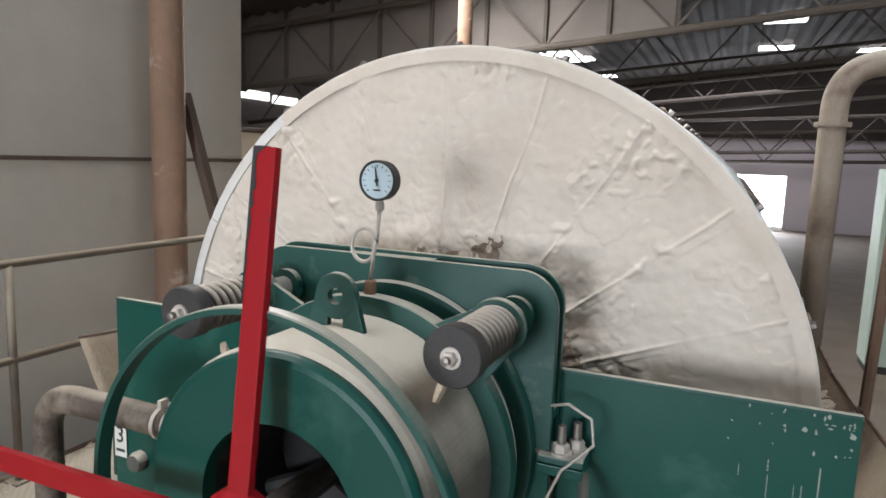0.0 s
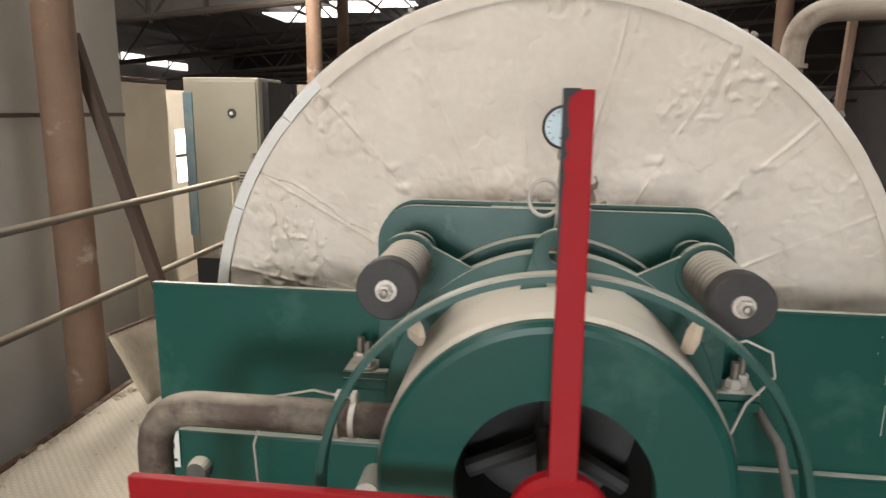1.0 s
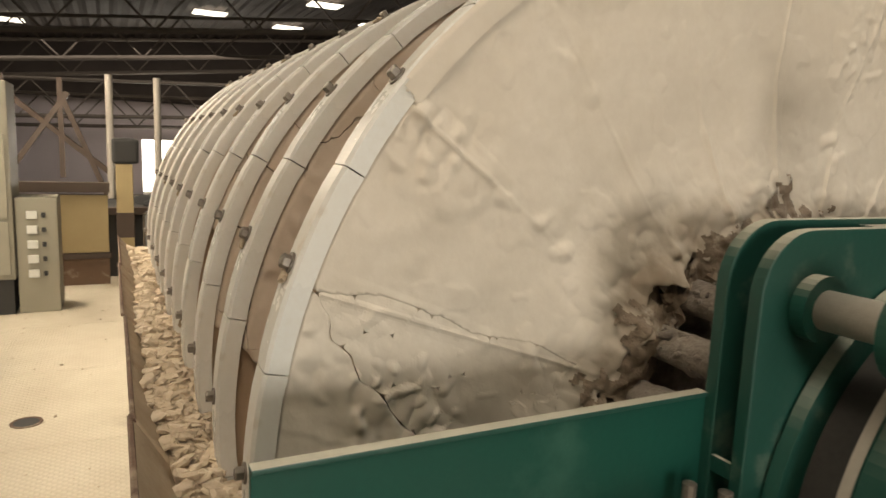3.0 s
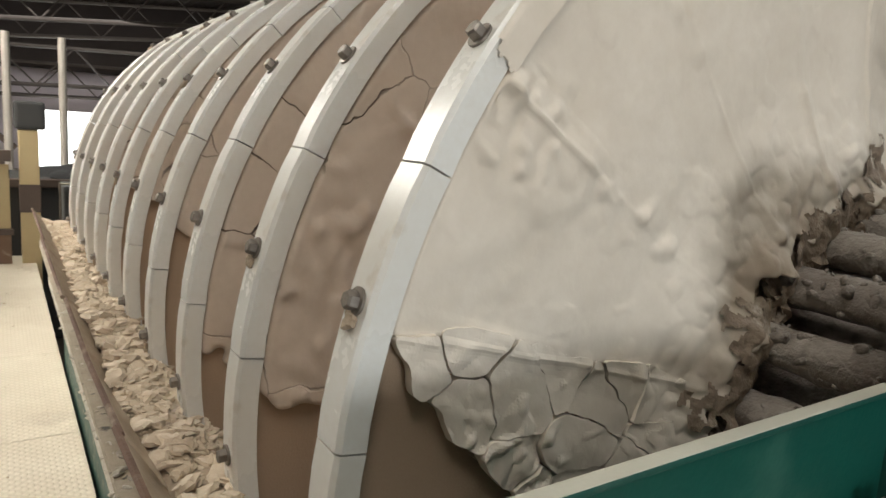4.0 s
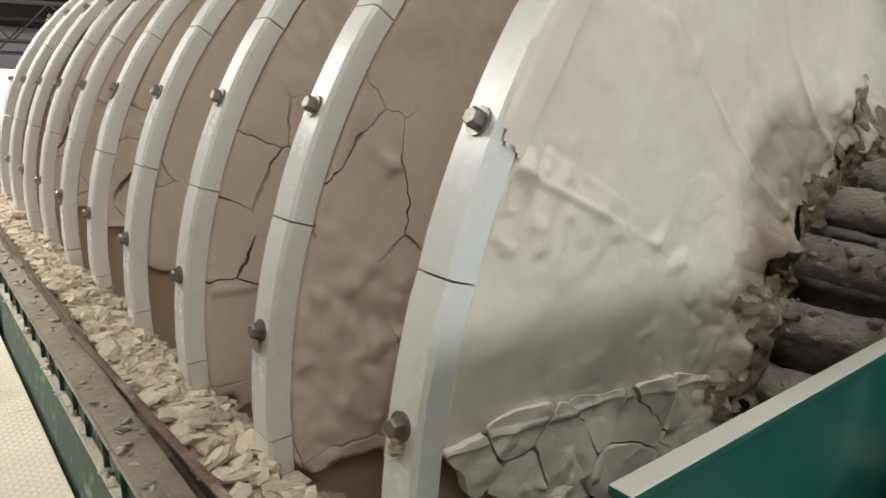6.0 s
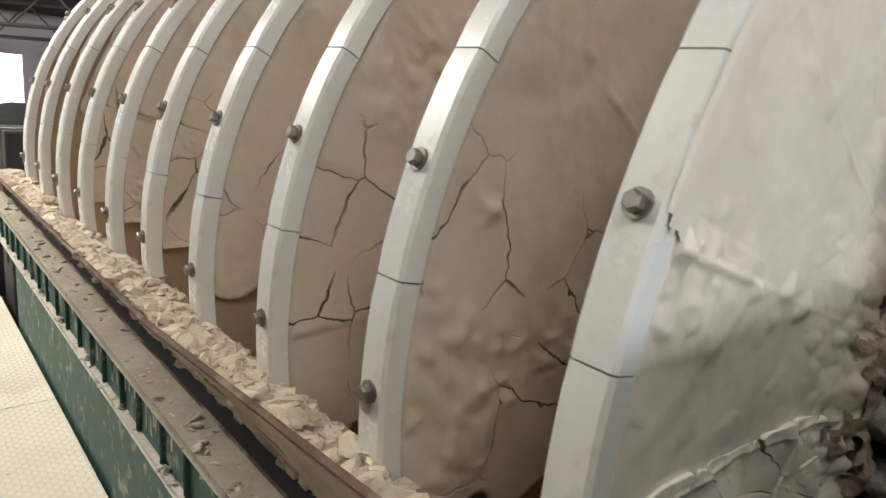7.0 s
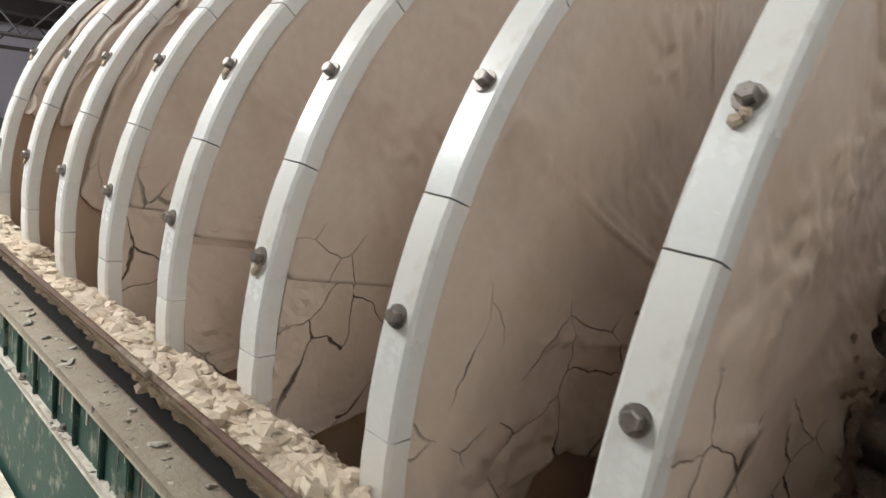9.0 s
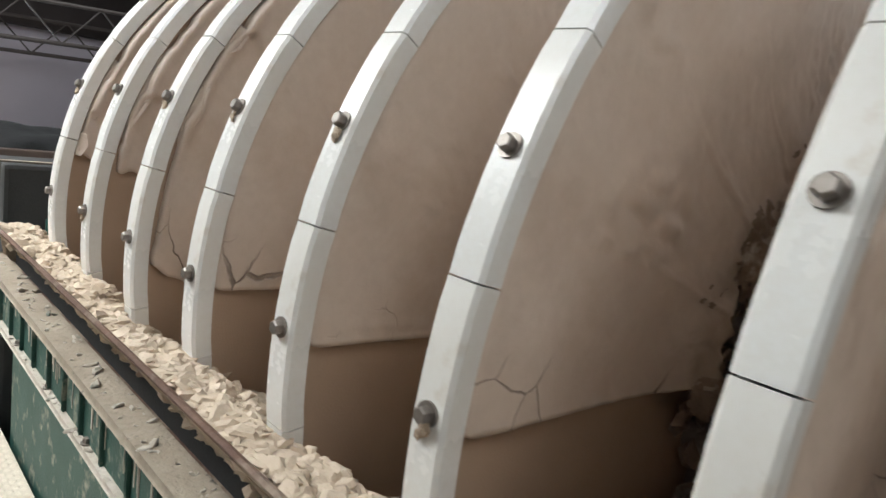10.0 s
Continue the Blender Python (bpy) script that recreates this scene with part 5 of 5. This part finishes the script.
def front_details():
    h = thing("rubber_hose", "grey dusty rubber hose hanging beside the bearing", "hose")
    part("hose", tube([(0.545, -0.40, 0.93), (0.57, -0.52, 0.88), (0.60, -0.60, 0.70), (0.62, -0.62, 0.3), (0.62, -0.60, GROUND)], 0.013, 10), HOSE, h, smooth=True)
    part("clip", lathe([(0.013, -0.01), (0.017, -0.01), (0.017, 0.01), (0.013, 0.01)], 14, "Z"), TUBE, h, m=pose(0.62, -0.62, 0.3))
    for pts, r in (([(0.455, -0.41, 1.10), (0.50, -0.42, 1.115), (0.56, -0.43, 1.09), (0.57, -0.44, 1.03), (0.50, -0.46, 0.96), (0.46, -0.47, 0.86), (0.44, -0.5, 0.6)], 0.004),
                   ([(-0.50, -0.45, 0.90), (-0.62, -0.47, 0.93), (-0.75, -0.47, 0.90), (-0.80, -0.46, 0.75), (-0.80, -0.4, 0.3)], 0.004)):
        w = thing("cable", "thin dusty cable hanging at the bearing", "cable")
        part("wire", tube(pts, r, 6), TUBE, w, smooth=True)
    t = thing("tag_plate", "small white tag plate with a handwritten figure", "tag", pose(-1.112, FRONT - 0.033, 0.655))
    part("plate", box(-0.028, 0.028, -0.004, 0, -0.06, 0.06, 0.001), LABEL, t)
    cu = bpy.data.curves.new("figure", "FONT")
    cu.body, cu.size, cu.align_x, cu.extrude = "3", 0.085, "CENTER", 0.0006
    f = new("figure", cu)
    f.parent = t
    cu.materials.append(INK)
    f.matrix_basis = pose(0, -0.0052, -0.005, 90, 0, 0)
    part("lettering_bar", box(-0.020, 0.020, -0.0052, -0.0042, -0.040, -0.030), INK, t)
    v = thing("drain_cock", "small dusty drain cock on the front panel", "valve", pose(-0.48, FRONT - 0.03, 0.62))
    part("body", lathe([(0.001, -0.11), (0.035, -0.11), (0.035, 0), (0.001, 0)], 16, closed=False), TUBE, v)
    k = thing("sight_knob", "pale round cap on the trough front", "cap", pose(-1.02, FRONT - 0.03, 0.60))
    part("cap", lathe([(0.001, -0.04), (0.03, -0.038), (0.036, -0.02), (0.036, 0), (0.001, 0)], 20, closed=False), DUST_SHADE_DRUM, k)


bearing()
valve_head()
red_handle()
gauge()
drain_pipe()
front_details()


# ---- things around the filter ----
def standpipe():
    s = thing("standpipe", "tall muddy beige pipe bending over at the top", "pipe")
    part("pipe", tube(bend((1.205, 1.45, GROUND), (1.205, 1.45, 2.17), (3.2, 1.55, 2.24), 0.2, 12), 0.056, 22), STANDPIPE, s, smooth=True)
    part("flange", lathe([(0.054, 1.70), (0.075, 1.70), (0.075, 1.72), (0.054, 1.72)], 24, "Z"), STANDPIPE, s, m=pose(1.205, 1.45, 0.2))
    d = thing("diagonal_strut", "brown steel strut under the overhead pipe", "strut")
    part("bar", tube([(1.53, 1.6, 2.17), (1.49, 1.61, 0.6), (1.47, 1.62, GROUND)], 0.026, 8), POST, d)


def cabinet(name, label, x0, x1, y0, y1, z0, z1, mat, m_dark=DARK):
    c = thing(name, label, "cabinet")
    part("body", box(x0, x1, y0, y1, z0, z1, 0.01), mat, c)
    part("plinth", box(x0 + 0.02, x1 - 0.02, y0 + 0.02, y1 - 0.02, GROUND, z0), m_dark, c)
    return c


def cabinets():
    c = cabinet("switch_cabinet", "tall beige switch cabinet with a round lock, blue-stained corner", -3.12, -2.42, 3.72, 4.3, 0.28, 1.93, CABINET)
    part("door", box(-3.03, -2.44, 3.70, 3.722, 0.32, 1.90, 0.005), CABINET, c)
    lock = part("lock", lathe([(0.001, -0.012), (0.036, -0.012), (0.042, 0), (0.001, 0)], 24, closed=False), DARK, c, m=pose(-2.668, 3.70, 1.62))
    part("keyhole", lathe([(0.001, -0.016), (0.016, -0.016), (0.016, -0.01), (0.001, -0.01)], 16, closed=False), LABEL, lock)
    part("stain_panel", box(-3.12, -3.035, 3.695, 3.715, 0.5, 1.8, 0.004), BLUE, c, "blue-stained edge panel")
    for i in range(12):
        part("louvre", box(-2.62, -2.52, 3.694, 3.702, 0.78 + 0.028 * i, 0.792 + 0.028 * i, 0.002), DARK, c)
    part("gap_panel", box(-2.415, -2.36, 3.8, 4.4, 0.28, 1.9, 0.004), DARK, c)
    c = cabinet("control_cabinet", "beige control cabinet with meters and rows of push buttons", -2.66, -2.02, 5.46, 6.0, 0.30, 1.93, CABINET)
    part("door", box(-2.60, -2.05, 5.44, 5.462, 0.82, 1.50, 0.005), CABINET, c)
    part("door", box(-2.60, -2.05, 5.44, 5.462, 0.34, 0.79, 0.005), CABINET, c)
    for i in range(3):
        mt = part("meter", box(-2.535 + 0.18 * i, -2.435 + 0.18 * i, 5.435, 5.46, 1.70, 1.80, 0.006), LABEL, c)
        part("meter_face", box(-2.525 + 0.18 * i, -2.445 + 0.18 * i, 5.430, 5.437, 1.71, 1.79, 0.003), BROWN, mt)
    for row in (1.62, 1.545):
        for i in range(6):
            part("button", lathe([(0.001, -0.02), (0.014, -0.02), (0.016, 0), (0.001, 0)], 12, closed=False), DARK, c, m=pose(-2.56 + 0.09 * i, 5.46, row))
    part("button", lathe([(0.001, -0.02), (0.02, -0.02), (0.022, 0), (0.001, 0)], 12, closed=False), DARK, c, m=pose(-2.34, 5.44, 1.45))
    c = cabinet("fuse_cabinet", "low pale cabinet with a column of square switches", -2.01, -1.70, 5.5, 5.9, 0.0, 0.985, CABINET)
    for i in range(5):
        z = 0.84 - 0.125 * i
        part("switch", box(-1.93, -1.85, 5.475, 5.50, z - 0.035, z + 0.035, 0.008), LABEL, c)
        part("knob", box(-1.82, -1.79, 5.48, 5.50, z - 0.02, z + 0.02, 0.005), DARK, c)
    b = thing("blue_machine", "low blue painted pump frame under the cabinets", "machine")
    part("frame", box(-3.3, -2.5, 4.4, 5.3, -0.1, 0.14, 0.02), BLUE, b)
    part("motor", lathe([(0.001, -0.3), (0.14, -0.3), (0.16, -0.2), (0.16, 0.2), (0.001, 0.2)], 20, "X", closed=False), DARK, b, m=pose(-2.85, 4.8, 0.27))
    g = cabinet("status_cabinet", "pale green control cabinet with green indicator lights", 2.6, 3.3, 8.0, 8.6, -0.8, 1.75, PALE_GREEN)
    lit = glow("green_light", (0.05, 0.9, 0.35), 2.0)
    for i in range(2):
        part("meter", box(2.74 + 0.2 * i, 2.86 + 0.2 * i, 7.975, 8.0, 1.48, 1.58, 0.008), DARK, g)
        part("indicator", lathe([(0.001, -0.02), (0.022, -0.02), (0.024, 0), (0.001, 0)], 12, closed=False), lit, g, m=pose(2.78 + 0.16 * i, 8.0, 1.32))
    w = thing("yellow_screen", "yellowish board screen behind the cabinets", "screen")
    part("board", box(-1.90, -1.32, 6.60, 6.64, 0.33, 0.92, 0.008), YELLOW, w, "yellow board")
    part("lower_board", box(-1.90, -1.32, 6.60, 6.64, GROUND, 0.27, 0.008), POST, w, "brown lower board")
    part("cross_bar", box(-1.92, -1.30, 6.57, 6.64, 0.272, 0.328, 0.005), BROWN, w)
    part("top_bar", box(-2.25, -1.30, 6.55, 6.65, 0.95, 1.05, 0.005), BROWN, w)
    c = thing("yellow_column", "yellow painted steel column with a dark gearbox on top", "column")
    part("shaft", box(-1.24, -1.08, 6.60, 6.76, GROUND, 1.24, 0.01), YELLOW, c)
    part("gearbox", box(-1.27, -1.02, 6.58, 6.80, 1.245, 1.50, 0.03), DARK, c)
    part("band", box(-1.245, -1.075, 6.595, 6.765, 0.48, 0.74, 0.004), BROWN, c)
    for x in (-1.28, -0.66):
        p = thing("slender_pole", "thin pale steel pole standing behind the filter", "pole")
        part("tube", tube([(x, 9.6, GROUND), (x, 9.6, 2.36)], 0.05, 10), TUBE, p)
        part("foot_plate", box(x - 0.1, x + 0.1, 9.5, 9.7, GROUND, GROUND + 0.02), BROWN, p)
    f = thing("braced_frame", "dark steel cross-braced frame deep in the hall", "frame")
    for a, c in (((-2.6, 10, GROUND), (-2.6, 10, 2.3)), ((-2.6, 10, 2.1), (-1.2, 10, 0.9)), ((-1.9, 10, 0.9), (-1.9, 10, 2.3)), ((-2.6, 10, 0.9), (-1.8, 10, 2.1)), ((-1.9, 10, 2.1), (-0.9, 10, -0.5))):
        part("member", tube([a, c], 0.05, 4), BROWN, f)
    d = thing("dark_hopper", "black loading hopper with a heap behind the filter", "hopper")
    part("bin", box(-2.6, 0.1, 7.0, 8.6, GROUND, 0.72, 0.05), DARK, d)
    part("rim", box(-2.65, 0.15, 6.93, 7.03, 0.68, 0.76, 0.01), BROWN, d)
    hp = bmesh.new()
    bmesh.ops.create_icosphere(hp, subdivisions=4, radius=1.0)
    for v in hp.verts:
        v.co = Vector((v.co.x * 0.75, v.co.y * 0.6, v.co.z * 0.24)) * (1 + 0.25 * noise.noise(v.co * 2.3))
    part("coal_mound", hp, COAL, d, "black heaped coal", smooth=True, m=pose(-0.35, 7.8, 0.66))
    e = thing("dark_box", "dark steel end box past the last disc", "box")
    part("case", box(-1.06, -0.45, REAR + 0.55, REAR + 0.9, GROUND, 0.97, 0.02), DARK, e)
    part("frame", tube([(-1.08, REAR + 0.53, 0.2), (-1.08, REAR + 0.53, 0.985), (-0.45, REAR + 0.53, 0.985)], 0.008, 6), RAIL, e)


standpipe()
cabinets()


# ---- what moves: the shaft and its discs turn together ----
def motions():
    times = [0.5 * i for i in range(21)]
    for k, d in enumerate(DISC_OBJECTS):
        walk(d, [(t, pose(0, k * PITCH, AXIS, 0, SPIN * t, 0)) for t in times])
    # slabs ride on the disc, then slide down the cloth into the chute
    for k, obs in SLABS.items():
        for n, ob in enumerate(obs):
            t0 = DROPS[k] + 0.05 * (3 - n)
            rows = [(t, pose(0, k * PITCH, AXIS, 0, SPIN * t, 0)) for t in times if t < t0 - 0.3] + [(t, pose(0, k * PITCH, AXIS, 0, SPIN * t, 0)) for t in (t0 - 0.2, t0 - 0.1, t0)]
            for dt, drop in ((0.1, 0.05), (0.2, 0.18), (0.3, 0.36), (0.4, 0.52)):
                rows.append((t0 + dt, pose(0.0 + 0.05 * drop, k * PITCH - 0.06 * drop, AXIS - drop, 8 * drop, SPIN * t0 - 20 * drop, 0)))
            rows.append((max(10.0, t0 + 0.5), pose(0.03, k * PITCH - 0.03, AXIS - 0.52, 4, SPIN * t0 - 10.4, 0)))
            walk(ob, rows)
    rows = [(t, pose(0, 0, AXIS, 0, SPIN * t, 0)) for t in times if t < 3.4] + [(t, pose(0, 0, AXIS, 0, SPIN * t, 0)) for t in (3.4, 3.5)]
    for dt, drop in ((0.1, 0.05), (0.2, 0.18), (0.3, 0.40), (0.4, 0.62)):
        rows.append((3.5 + dt, pose(0.10 * drop, -0.10 * drop, AXIS - drop, 10 * drop, SPIN * 3.5 - 15 * drop, 0)))
    rows += [(4.2, pose(0.06, -0.06, AXIS - 0.66, 6, SPIN * 3.5 - 9.3, 0)), (10.0, pose(0.06, -0.06, AXIS - 0.66, 6, SPIN * 3.5 - 9.3, 0))]
    walk(FLAP, rows)
    # the crust dries, cracks open and its slabs tilt
    rng = random.Random(15)
    centre = Vector((-0.74, -0.03, 0.36))
    for ob, mid in CRUST_SLABS:
        away = (mid - centre) * 0.05 + Vector((rng.uniform(-0.003, 0.003), rng.uniform(-0.008, -0.001), rng.uniform(-0.003, 0.003)))
        tilt = (rng.uniform(-4.0, 4.0), rng.uniform(-1.5, 1.5), rng.uniform(-4.0, 4.0))
        rows = []
        for t in sorted(set(times + [3.3, 3.6, 3.9, 4.2])):
            f = min(1.0, max(0.0, (t - 3.3) / 0.9))
            local = pose(mid.x + away.x * f, mid.y + away.y * f, mid.z + away.z * f, tilt[0] * f, tilt[1] * f, tilt[2] * f) @ pose(-mid.x, -mid.y, -mid.z)
            rows.append((t, pose(0, 0, AXIS, 0, SPIN * t, 0) @ local))
        walk(ob, rows)
    walk(SHAFT, [(t, pose(0, 0, AXIS, 0, SPIN * t, 0)) for t in times])


motions()
